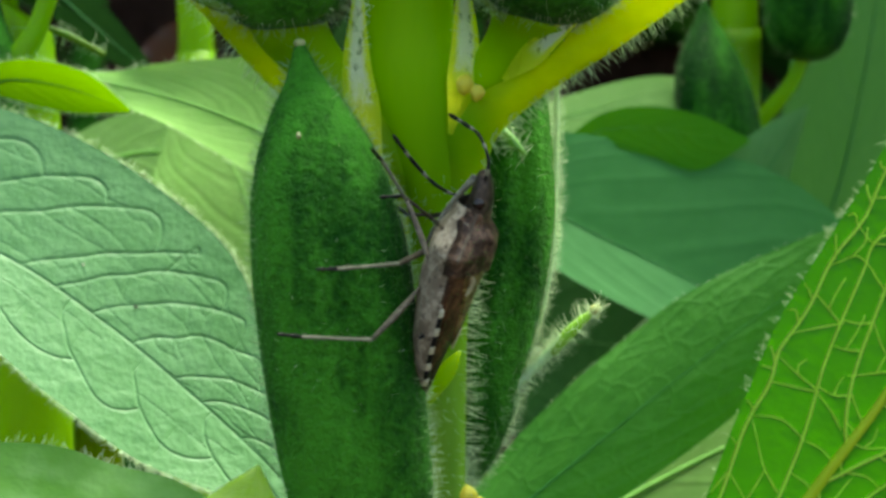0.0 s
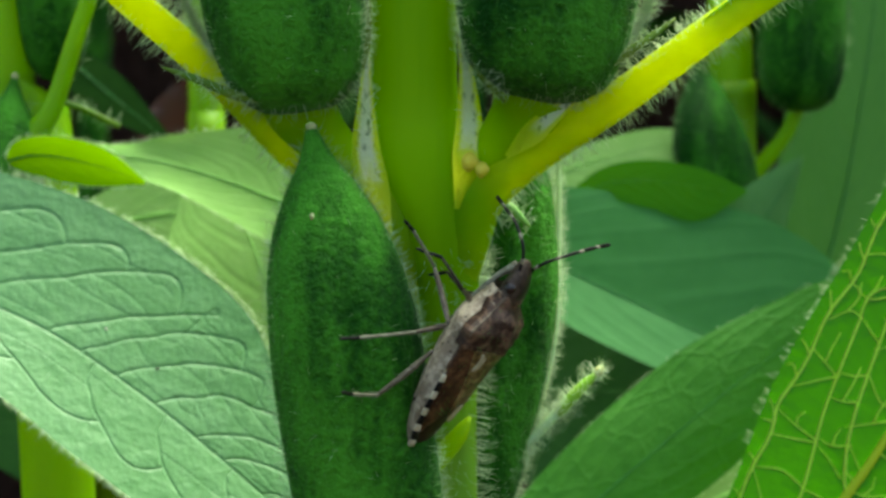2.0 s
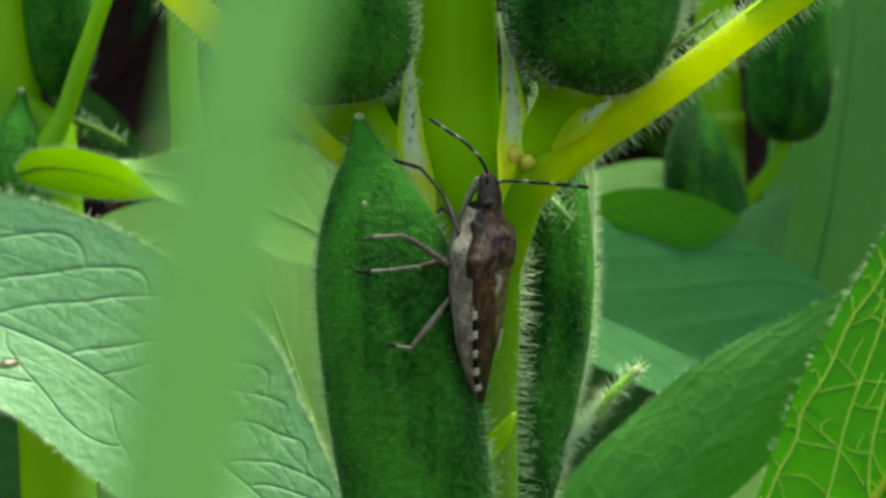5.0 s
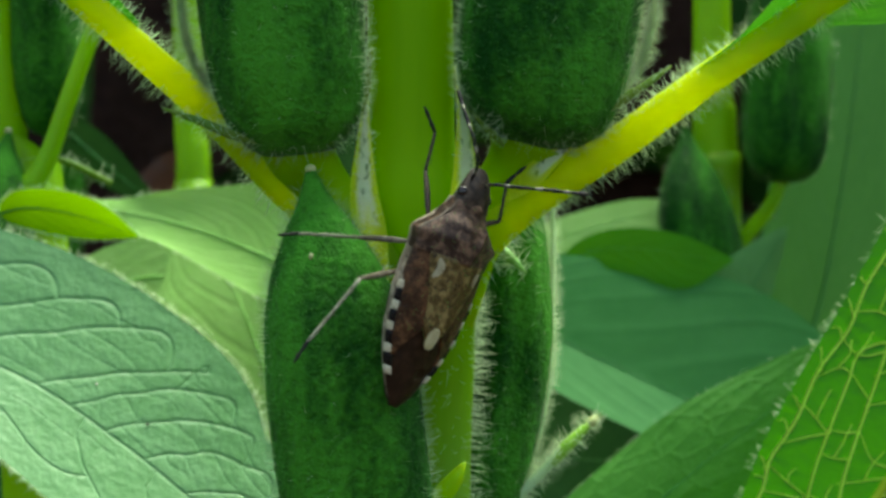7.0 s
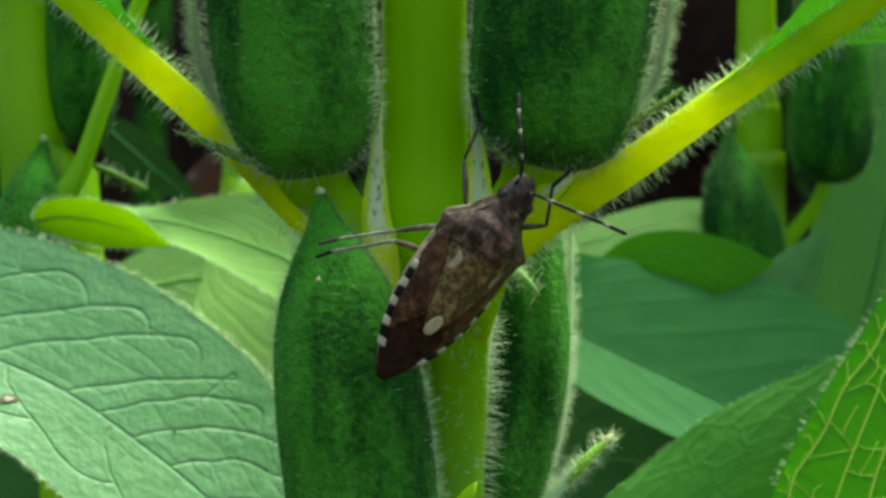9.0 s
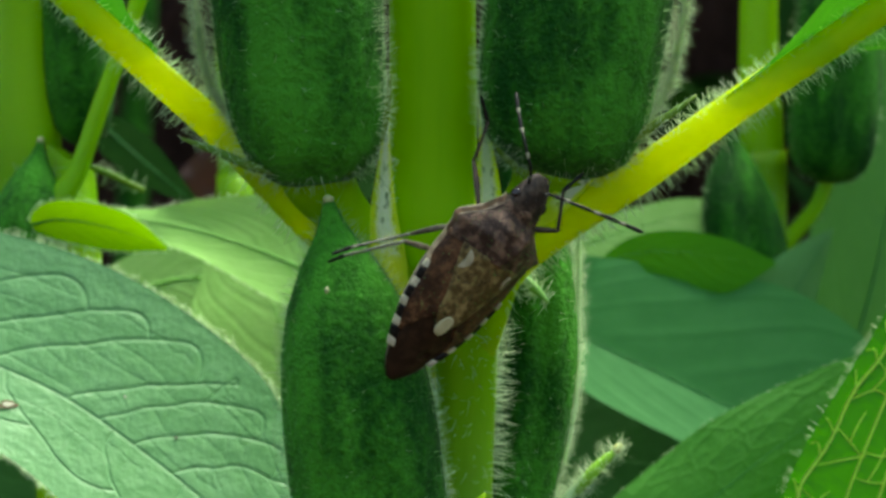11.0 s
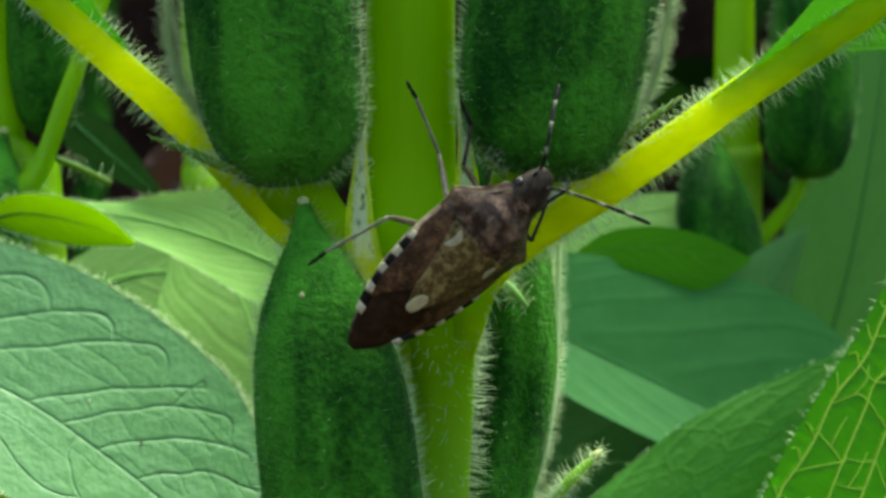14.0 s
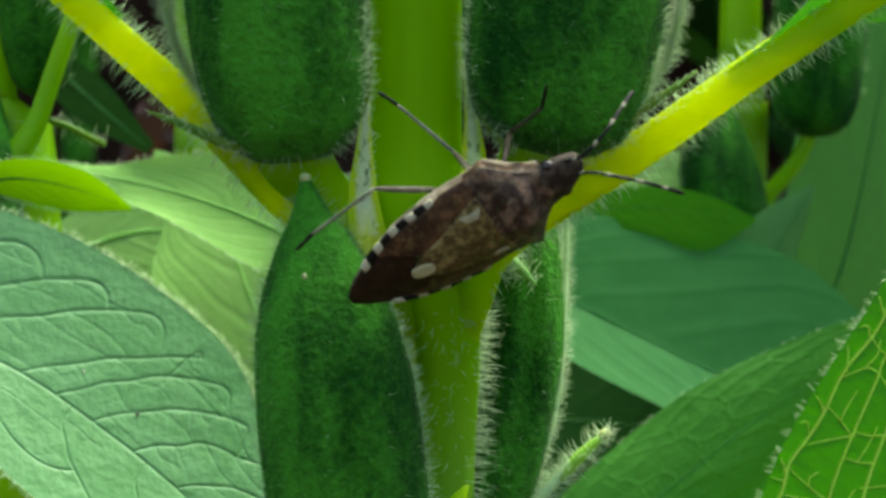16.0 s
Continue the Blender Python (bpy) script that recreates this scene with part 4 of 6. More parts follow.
    # takes the darkened far leaf colour instead of real shade
    leaf_thing("narrow green leaf drooping behind, shade put into its dark colour", [(-20.9, 40, 7.9), (-19.7, 40, 6.6), (-17.3, 40, 4.5), (-14.4, 40, 2.1)],
               [(0, 0.3), (0.3, 1.3), (0.6, 1.5), (1, 0.4)], [(0, 0.3), (0.3, 1.2), (0.6, 1.4), (1, 0.4)], ((0.5, 0.3, 0.7), (0.5, 0.3, 0.7)), M_LEAF_FAR_SHADE, (-22, 41, 6), rib=0.05, rib_mat=M_RIB_DARK, nu=30, nv=12, seed=28)
    # leaf added over a bare gap, its shade painted in
    leaf_thing("green leaf behind the stalks with shade put into its colour", [(-13, 44, -24), (-19, 44, -19.5), (-25, 44, -15.5), (-34, 44, -11)],
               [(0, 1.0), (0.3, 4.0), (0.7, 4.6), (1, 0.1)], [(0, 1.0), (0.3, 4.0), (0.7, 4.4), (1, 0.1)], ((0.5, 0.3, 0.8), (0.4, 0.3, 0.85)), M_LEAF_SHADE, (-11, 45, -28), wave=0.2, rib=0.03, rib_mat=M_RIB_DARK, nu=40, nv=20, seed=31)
    # leaves below, close to the lens
    leaf_thing("green leaf below the capsule, close to the lens", [(-2.5, -2.6, -19.6), (-6.0, -3.0, -18.0), (-10.0, -3.4, -16.8), (-15, -3.8, -15.7), (-26, -4.5, -15.2)],
               [(0, 0.3), (0.25, 1.6), (0.5, 2.6), (0.8, 2.0), (1, 0.1)], [(0, 0.3), (0.25, 2.2), (0.5, 2.7), (0.75, 2.4), (1, 0.1)], ((0.1, 0.5, 0.7), (0.1, 0.5, 0.7)), M_LEAF_LOW, (1, -1, -20), wave=0.12, cup=-0.12, rib=0, nu=50, nv=20, edge=150, edge_len=0.4, seed=12)
    leaf_thing("small young leaf with a raised tip below the capsule, backlight in its colour", [(-3.2, -5.8, -19.6), (-3.6, -5.6, -17.4), (-3.75, -5.2, -15.5), (-3.7, -4.8, -13.9)],
               [(0, 3.0), (0.3, 4.6), (0.5, 3.9), (0.7, 2.2), (0.88, 0.9), (1, 0.04)], [(0, 2.4), (0.25, 4.2), (0.42, 3.4), (0.56, 1.5), (0.7, 0.85), (0.88, 0.4), (1, 0.04)], ((1, 0.08, 0.1), (1, 0.08, 0.04)), M_LEAF_YOUNG_LIT, (2, 1, -24), wave=0.25, cup=0.12, rib=0.03, rib_mat=M_LEAF_YOUNG_LIT, nu=60, nv=24, edge=120, edge_len=0.2, seed=13, stalk=[(2.5, 1.5, -26), (0.0, -3, -22), (-3.2, -5.8, -19.6)])
    # leaf seen from below
    net = vein_net(((-1, np.arange(0.0, 0.66, 0.20) + 0.09, 0.42, 1.7, 0.64, 0.052, True), (1, np.arange(0.0, 0.66, 0.19) + 0.03, 0.42, 1.7, 0.64, 0.052, True)), 15)
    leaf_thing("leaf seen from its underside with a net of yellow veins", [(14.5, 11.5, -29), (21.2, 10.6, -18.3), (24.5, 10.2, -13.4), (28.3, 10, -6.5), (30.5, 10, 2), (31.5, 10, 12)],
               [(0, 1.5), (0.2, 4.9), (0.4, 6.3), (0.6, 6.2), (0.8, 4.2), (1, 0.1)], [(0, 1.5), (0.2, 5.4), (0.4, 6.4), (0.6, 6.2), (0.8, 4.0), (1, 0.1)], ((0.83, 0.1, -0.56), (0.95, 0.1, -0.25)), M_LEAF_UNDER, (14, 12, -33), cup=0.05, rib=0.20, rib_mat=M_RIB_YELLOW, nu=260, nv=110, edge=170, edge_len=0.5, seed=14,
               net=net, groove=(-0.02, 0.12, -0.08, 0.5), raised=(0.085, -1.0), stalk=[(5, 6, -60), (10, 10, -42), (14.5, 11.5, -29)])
    # leaves behind on that side
    leaf_thing("mid green leaf with a lighter raised margin", [(4.5, 19, -24), (10, 20, -19.5), (16, 20.5, -14.6), (22, 21, -10.0), (30, 21, -5)],
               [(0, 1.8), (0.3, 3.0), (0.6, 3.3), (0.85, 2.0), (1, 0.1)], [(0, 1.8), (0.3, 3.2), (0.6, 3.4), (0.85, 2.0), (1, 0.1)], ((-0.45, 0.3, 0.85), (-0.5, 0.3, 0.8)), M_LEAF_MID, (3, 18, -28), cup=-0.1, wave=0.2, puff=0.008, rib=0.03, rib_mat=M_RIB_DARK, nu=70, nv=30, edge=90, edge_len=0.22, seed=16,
               stalk=[(3, 4, -45), (3, 12, -32), (4.5, 19, -24)])
    leaf_thing("light green leaf lying under the others", [(6, 22, -26), (13, 23, -22), (20, 24, -18.5), (29, 25, -15)],
               [(0, 1.8), (0.4, 4), (0.8, 3), (1, 0.1)], [(0, 1.8), (0.4, 4), (0.8, 3), (1, 0.1)], ((-0.45, 0.4, 0.8), (-0.45, 0.4, 0.8)), M_LEAF_BACK, (5, 22, -30), nu=40, nv=20, puff=0.025, seed=17)
    leaf_thing("dark bluish-green leaf with shade in its tone, folded along its midrib", [(5, 33.5, -3.2), (8.8, 33.2, -5.1), (12.7, 33, -7.05), (19.9, 32.6, -10.5), (25.3, 32.4, -13.4), (31, 32, -17)],
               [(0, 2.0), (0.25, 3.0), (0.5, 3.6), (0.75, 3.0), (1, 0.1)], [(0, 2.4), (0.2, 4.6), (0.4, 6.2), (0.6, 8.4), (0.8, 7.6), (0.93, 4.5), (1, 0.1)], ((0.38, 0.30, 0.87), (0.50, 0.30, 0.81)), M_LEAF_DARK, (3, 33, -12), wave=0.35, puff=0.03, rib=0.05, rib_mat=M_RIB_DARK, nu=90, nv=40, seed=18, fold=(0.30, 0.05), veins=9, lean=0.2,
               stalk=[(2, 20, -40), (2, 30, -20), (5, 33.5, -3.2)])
    # fills the gap under the folded leaf with a shade-coloured blade
    leaf_thing("leaf hanging below the dark one, shade put into its colour", [(-1, 38, -15), (11, 38, -14.5), (20, 39, -15.5), (29, 39, -17)],
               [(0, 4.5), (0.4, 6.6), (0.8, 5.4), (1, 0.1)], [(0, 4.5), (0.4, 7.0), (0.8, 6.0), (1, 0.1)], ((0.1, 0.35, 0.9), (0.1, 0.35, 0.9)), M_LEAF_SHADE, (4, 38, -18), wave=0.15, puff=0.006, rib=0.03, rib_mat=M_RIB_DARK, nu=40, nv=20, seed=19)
    leaf_thing("soft green leaf tip folded upwards", [(22.0, 35, -6.8), (23.7, 35, -4.2), (25.3, 35.2, -1.6), (26.7, 35.4, 0.6)],
               [(0, 3.0), (0.4, 2.6), (0.75, 1.3), (1, 0.05)], [(0, 2.4), (0.4, 1.8), (0.75, 0.8), (1, 0.05)], ((0.8, 0.2, -0.5), (0.75, 0.2, -0.6)), M_LEAF_TIP, (20, 36, -9), rib=0.05, rib_mat=M_RIB_DARK, nu=40, nv=20, cup=0.2, puff=0.02, seed=20)
    leaf_thing("bright green backlit leaf with a rounded edge", [(11.6, 34.6, -1.9), (14.2, 34.6, -1.0), (17.0, 34.6, -0.9), (20.0, 34.6, -1.3), (22.9, 34.6, -1.6)],
               [(0, 0.2), (0.25, 1.2), (0.5, 1.8), (0.75, 2.2), (1, 0.1)], [(0, 0.2), (0.25, 1.05), (0.5, 1.35), (0.75, 1.15), (1, 0.1)], ((0, 0.2, 0.95), (0, 0.2, 0.95)), M_LEAF_GLOW, (9, 37, -5), rib=0.012, rib_mat=M_RIB_DARK, nu=40, nv=18, seed=21)
    leaf_thing("pale green leaf behind the backlit one", [(6.0, 40, -2.6), (10.0, 40, -0.9), (14.5, 40, 0.5), (18.5, 40, 1.5), (22, 40, 1.8)],
               [(0, 1.0), (0.35, 2.0), (0.7, 2.4), (1, 0.1)], [(0, 1.0), (0.35, 1.4), (0.7, 1.3), (1, 0.1)], ((-0.2, 0.5, 0.85), (-0.2, 0.5, 0.85)), M_LEAF_BACK, (8, 40, -3), nu=40, nv=18, rib=0.05, seed=22)
    leaf_thing("large soft green leaf behind the neighbouring plant", [(28, 47, -16), (31.5, 47, -6), (33.5, 47, 4), (35, 47, 16), (36, 46, 30)],
               [(0, 1.0), (0.3, 5.0), (0.6, 5.4), (0.85, 3.2), (1, 0.1)], [(0, 1.0), (0.3, 5.0), (0.6, 5.4), (0.85, 3.2), (1, 0.1)], ((0.9, 0.2, -0.2), (0.9, 0.2, -0.2)), M_LEAF_SOFT, (26, 47, -20), rib=0.08, rib_mat=M_RIB_DARK, nu=40, nv=20, puff=0.025, seed=23)


surrounding_leaves()


def leaf_spot(parent, centre, rx, ry, mat, label, lift=0.06):
    """A small uneven scar lying on a blade."""
    mesh = next(o for o in parent.children if o.name.startswith("blade")).data
    pts = np.array([v.co for v in mesh.vertices]) * 1000 + ORIGIN[parent] * 1000 - np.array([0, 0, HIGH * 1000])
    eye = np.array([-3.0, -67.0, 0.0])
    way = unit(np.array(centre, float) - eye)
    off = pts - eye
    k = int(np.argmin(np.linalg.norm(off - (off @ way)[:, None] * way, axis=1)))
    centre, n = pts[k], np.array(mesh.vertices[k].normal)
    n = unit(n if n @ way < 0 else -n)
    a = unit(np.cross(n, (0, 0, 1.0)))
    e = np.cross(n, a)
    c = np.array(centre, float)
    v = [c + n * (lift + 0.02)]
    for i in range(14):
        t = 2 * math.pi * i / 14
        k = 1 + 0.16 * math.sin(3 * t + rx * 40) + 0.08 * math.sin(5 * t)
        v.append(c + n * lift + a * rx * k * math.cos(t) + e * ry * k * math.sin(t))
    f = [(0, 1 + i, 1 + (i + 1) % 14) for i in range(14)]
    mk("leaf_spot", (np.array(v), f), mat, parent, label)


BROAD = SWAY["leaf"][0]
leaf_spot(BROAD, (-18.6, 9.9, -7.86), 0.46, 0.24, M_DRY_SPOT, "brown rim of a dry spot", 0.06)
leaf_spot(BROAD, (-18.6, 9.9, -7.86), 0.26, 0.12, M_PALE_SPOT, "bleached middle of a dry spot", 0.075)
leaf_spot(BROAD, (-10.9, 12.04, -9.68), 0.10, 0.09, M_DARK_SPOT, "tiny dark fleck")
leaf_spot(BROAD, (-20.7, 13.1, -2.5), 0.20, 0.12, M_DRY_SPOT, "small rusty spot")
leaf_spot(BROAD, (-13.4, 12.2, -7.7), 0.06, 0.08, M_PALE_SPOT, "tiny white fleck")


# ---- neighbouring plants ----
def neighbour(x, y, label, line, radius, pods, stalks, seed):
    p = thing("sesame_plant", x, y, 0, label, "plant", "sesame plants")
    st = tube(line, [(0, radius * 1.5), (0.5, radius * 1.1), (1, radius * 0.6)], 60, 16)
    mk("stem", st, M_STEM, p)
    for k, (axis, r, tipped) in enumerate(pods):
        capsule(p, axis, r, seed=seed + 2 * k, down=500, long=350, tip=tipped)
    for k, (ln, r) in enumerate(stalks):
        petiole(p, ln, [(0, r * 1.4), (0.3, r), (1, r * 0.8)], seed + 40 + k, count=160, mat=M_STEM if r > 0.3 else M_CALYX)
    return p


SWAY["back"].append(neighbour(-20.6, 22, "out of focus sesame plant with dark capsules and pale stem", [(-12, 26, -620), (-17.4, 23, -60), (-20.3, 22, 0), (-20.9, 22, 13), (-21.2, 22, 40), (-22, 22, 110)], 1.55,
          [([(-17.6, 22.0, 5.0), (-17.7, 21.8, 10), (-17.8, 21.8, 17), (-17.8, 22, 25)], 2.0, True),
           ([(-21.8, 20.6, -9), (-20.8, 20.2, -5), (-20.2, 20.2, 0), (-19.5, 20.4, 5.2)], 2.5, True)],
          [([(-18.6, 20, 1.8), (-17.4, 20, 3.6), (-16.2, 20, 7.0), (-14.4, 20, 12), (-11.5, 20, 20)], 0.55), ([(-18.4, 22, 4.2), (-16.4, 22.5, 3.6), (-14.4, 23, 2.6)], 0.22)], 101))
neighbour(22, 37, "neighbouring sesame plant with two dark capsules and a yellow stalk", [(24, 40, -620), (23.2, 40.4, -60), (23.0, 40.4, 2), (22.8, 40.4, 11), (22.6, 40.4, 40), (22, 40, 110)], 1.3,
          [([(27.0, 38.6, 3.4), (27.3, 38.4, 8), (27.4, 38.4, 14), (27.4, 38.6, 22)], 3.0, True),
           ([(23.4, 39.2, -8), (22.3, 39.0, -4), (21.4, 39.0, 1), (20.7, 39.2, 7.2)], 2.8, True)],
          [([(23.4, 39.8, -3), (24.6, 39.2, -0.4), (26.2, 38.6, 1.8), (27.0, 38.4, 3.6)], 0.6)], 121)


# ---- stalks and leaves further back ----
def back_stalk(line, r, label, mat=None):
    ob = thing("weed_stalk", line[0][0], line[0][1], 0, label, "stalk", "stalks behind")
    mk("stalk", tube(line, [(0, r * 1.3), (0.6, r), (1, r * 0.7)], 50, 12), mat or M_STALK, ob)
    p = np.array(line, float)
    for k in (1,):
        way = unit(p[k + 1] - p[k - 1])
        mk("node", tube([p[k] - way * r * 2, p[k], p[k] + way * r * 2], [(0, r * 0.9), (0.5, r * 1.35), (1, r * 0.9)], 10, 12), mat or M_STALK, ob, "swollen joint of the stalk")
    return ob


back_stalk([(-18, 30, -620), (-18.8, 30, -100), (-19.5, 30, -20), (-19.2, 30, -8)], 1.55, "olive yellow-green stalk behind the broad leaf", M_OLIVE)
back_stalk([(-14.2, 31, -620), (-15.0, 31, -100), (-16.2, 31, -20), (-16.6, 31, -9)], 1.5, "yellow-green stalk behind the broad leaf", M_OLIVE)
back_stalk([(-14, 52, -620), (-13, 50, -60), (-12.8, 50, 0), (-13.2, 50, 12), (-14, 50, 60)], 1.2, "thin yellow-green stalk in the shade", M_STEM)


def dry_leaf():
    ob = thing("dry_leaf", -19, 66, HIGH * 1000 + 2, "dry reddish-brown leaf in the shade", "leaf")
    sh, uv = blade([(-20.5, 66, 0), (-18.4, 66, 2.8), (-16.6, 66, 5), (-14.5, 66, 7.5)], [(0, 0.3), (0.4, 1.8), (0.8, 1.5), (1, 0.1)], [(0, 0.3), (0.4, 1.9), (0.8, 1.4), (1, 0.1)], ((0.9, 0.2, -0.3), (0.9, 0.3, 0)), cup=0.3, wave=0.5, nu=24, nv=12)
    mk("blade", sh, M_RED, ob, uv=uv)


dry_leaf()


def field_plant():
    """One far plant of the field, with its parts, to be copied."""
    p = thing("field_plant", 0, 0, 0, "sesame plant further back in the field, shade put into its colour", "plant", "field plants")
    rng = np.random.RandomState(77)
    z0 = -HIGH * 1000
    # dark skins on stem and leaves stand in for deep shade
    mk("stem", tube([(0, 0, z0 - 20), (6, 4, z0 + 350), (-4, 2, z0 + 800), (2, 0, z0 + 1150)], [(0, 6), (0.5, 4), (1, 1.2)], 40, 10), M_CAPSULE, p)
    for k in range(34):
        z = z0 + 120 + 1000 * (k // 2) / 17 + rng.uniform(-12, 12)
        a = (k % 2) * math.pi + (k // 2) * 1.57 + rng.normal(0, 0.3)
        ln = (150 - 75 * (k // 2) / 17) * rng.uniform(0.8, 1.15)
        d = np.array([math.cos(a), math.sin(a), 0])
        mid = [d * 4 + (0, 0, z), d * ln * 0.35 + (0, 0, z + ln * 0.22), d * ln * 0.7 + (0, 0, z + ln * 0.18), d * ln + (0, 0, z - ln * rng.uniform(0.05, 0.3))]
        w = ln * rng.uniform(0.17, 0.24)
        ac = np.cross((0, 0, 1), d) + np.array([0, 0, rng.normal(0, 0.25)])
        sh, uv = blade(mid, [(0, 1.2), (0.2, 1.5), (0.45, w), (0.75, w * 0.7), (1, 0.2)], [(0, 1.2), (0.2, 1.5), (0.45, w), (0.75, w * 0.7), (1, 0.2)], (ac, ac), cup=0.15, wave=w * 0.08, nu=18, nv=10, seed=k)
        mk("leaf", sh, M_LEAF_FAR_SHADE, p, uv=uv)
    return p


def field():
    first = field_plant()
    rng = np.random.RandomState(12)
    spots = [(-210, 190), (-95, 335), (40, 370), (95, 210), (230, 250), (-320, 280), (360, 330), (190, 390), (-420, 150), (430, 120), (-520, 340), (560, 300), (-330, -80), (350, -60)]
    for k, (x, y) in enumerate(spots):
        m = pose(x * 0.001, y * 0.001, rng.uniform(-0.03, 0.02), rng.normal(0, 2), rng.normal(0, 2), rng.uniform(0, 360))
        if k == 0:
            first.matrix_basis = m
        else:
            copy_thing(first, m)


field()


# ---- a grass blade that sways past the lens ----
def grass():
    x, y = -14.0, -57.0
    g = thing("grass_blade", x, y, 0, "pale green grass blade swaying close to the lens", "grass")
    sh = tube([(x - 6, y, -600), (x - 6, y, -300), (x - 5, y, -60), (x - 1.4, y, -10), (x + 2.6, y, 10), (x + 6.6, y, 30), (x + 10.6, y, 50), (x + 14.6, y + 0.5, 70), (x + 24, y + 3, 100)], [(0, 1.6), (0.25, 1.2), (0.4, 0.48), (0.6, 0.42), (0.8, 0.36), (1, 0.05)], 160, 10, squash=0.18)
    mk("blade", sh, M_GRASS, g)
    mk("sheath", tube([(x - 6, y, -602), (x - 6, y, -500), (x - 6, y, -400)], [(0, 1.9), (0.6, 1.7), (1, 1.35)], 12, 10, squash=0.6), M_GRASS, g, "sheath round the foot of the blade")
    return g


# ---- the shield bug; x to its right, y ahead, z up from its back ----
B_BACK = bug_material("wing_case_shell", (0.031, 0.0140, 0.0058), (0.0046, 0.0024, 0.0012), (0.130, 0.063, 0.026))
B_PRON = bug_material("pronotum_shell", (0.026, 0.0130, 0.0074), (0.0040, 0.0025, 0.0016), (0.165, 0.098, 0.060), amount=0.75)
B_HEAD = bug_material("head_shell", (0.0172, 0.0113, 0.0071), (0.0035, 0.0027, 0.0022), (0.0766, 0.0517, 0.0334), amount=0.7)
B_SCUT = bug_material("scutellum_shell", (0.070, 0.045, 0.0120), (0.0070, 0.0040, 0.0020), (0.26, 0.190, 0.070), amount=0.75, dots=4500)
B_PALE = bug_material("pale_spot_shell", (0.40, 0.36, 0.19), (0.22, 0.17, 0.08), (0.50, 0.45, 0.26), amount=0.2)
B_SPOT = bug_material("corner_mark_shell", (0.30, 0.26, 0.15), (0.10, 0.07, 0.04), (0.40, 0.35, 0.22), amount=0.35)
B_WHITE = bug_material("pale_band_shell", (0.42, 0.38, 0.25), (0.22, 0.18, 0.11), (0.50, 0.45, 0.31), amount=0.15)
B_BLACK = bug_material("dark_band_shell", (0.0046, 0.0038, 0.0031), (0.0023, 0.0022, 0.0018), (0.0081, 0.0065, 0.0048), amount=0.2)
B_MEMB = bug_material("wing_membrane", (0.0160, 0.0076, 0.0031), (0.0062, 0.0033, 0.0017), (0.033, 0.0160, 0.0068), dots=900, amount=0.2, rough=0.5, coat=0.0)
B_BELLY = bug_material("belly_shell", (0.15, 0.115, 0.075), (0.025, 0.017, 0.010), (0.36, 0.30, 0.21), dots=2600, amount=0.6)
B_LEG = bug_material("leg_shell", (0.155, 0.150, 0.098), (0.028, 0.025, 0.015), (0.27, 0.26, 0.18), dots=3500, amount=0.45)
B_FORE = bug_material("fore_leg_shell", (0.0259, 0.0174, 0.0106), (0.0046, 0.0033, 0.0022), (0.0691, 0.0490, 0.0286), dots=3500, amount=0.6)
B_RIM = bug_material("shoulder_rim_shell", (0.060, 0.043, 0.028), (0.02, 0.014, 0.009), (0.13, 0.10, 0.065), dots=4000, amount=0.4)
B_THIGH = bug_material("thigh_shell", (0.090, 0.073, 0.046), (0.02, 0.015, 0.009), (0.18, 0.155, 0.105), dots=3500, amount=0.5)
B_EYE = bug_material("eye_shell", (0.0115, 0.0065, 0.0044), (0.0046, 0.0033, 0.0026), (0.0202, 0.0109, 0.0066), rough=0.25, coat=0.4)

HALF = [(-4.8, 0.20), (-4.6, 0.46), (-4.2, 0.78), (-3.6, 1.14), (-3.0, 1.45), (-1.8, 1.84), (-0.4, 2.03), (1.0, 1.98), (1.55, 2.02), (1.95, 2.20), (2.2, 1.86), (2.6, 1.36), (3.0, 1.00), (3.3, 0.87), (3.5, 0.82)]
TOP = [(-4.8, 0.08), (-4.0, 0.20), (-3.0, 0.34), (-1.5, 0.56), (0.2, 0.72), (1.3, 0.86), (2.0, 0.90), (2.5, 0.80), (3.0, 0.58), (3.5, 0.42)]


def half_width(y):
    a = np.array(HALF)
    return np.interp(y, a[:, 0], a[:, 1])


def back_height(x, y):
    a = np.array(TOP)
    return np.interp(y, a[:, 0], a[:, 1]) * np.clip(1 - (np.abs(x) / (half_width(y) * 1.03)) ** 2.0, 0, 1) ** 1.1


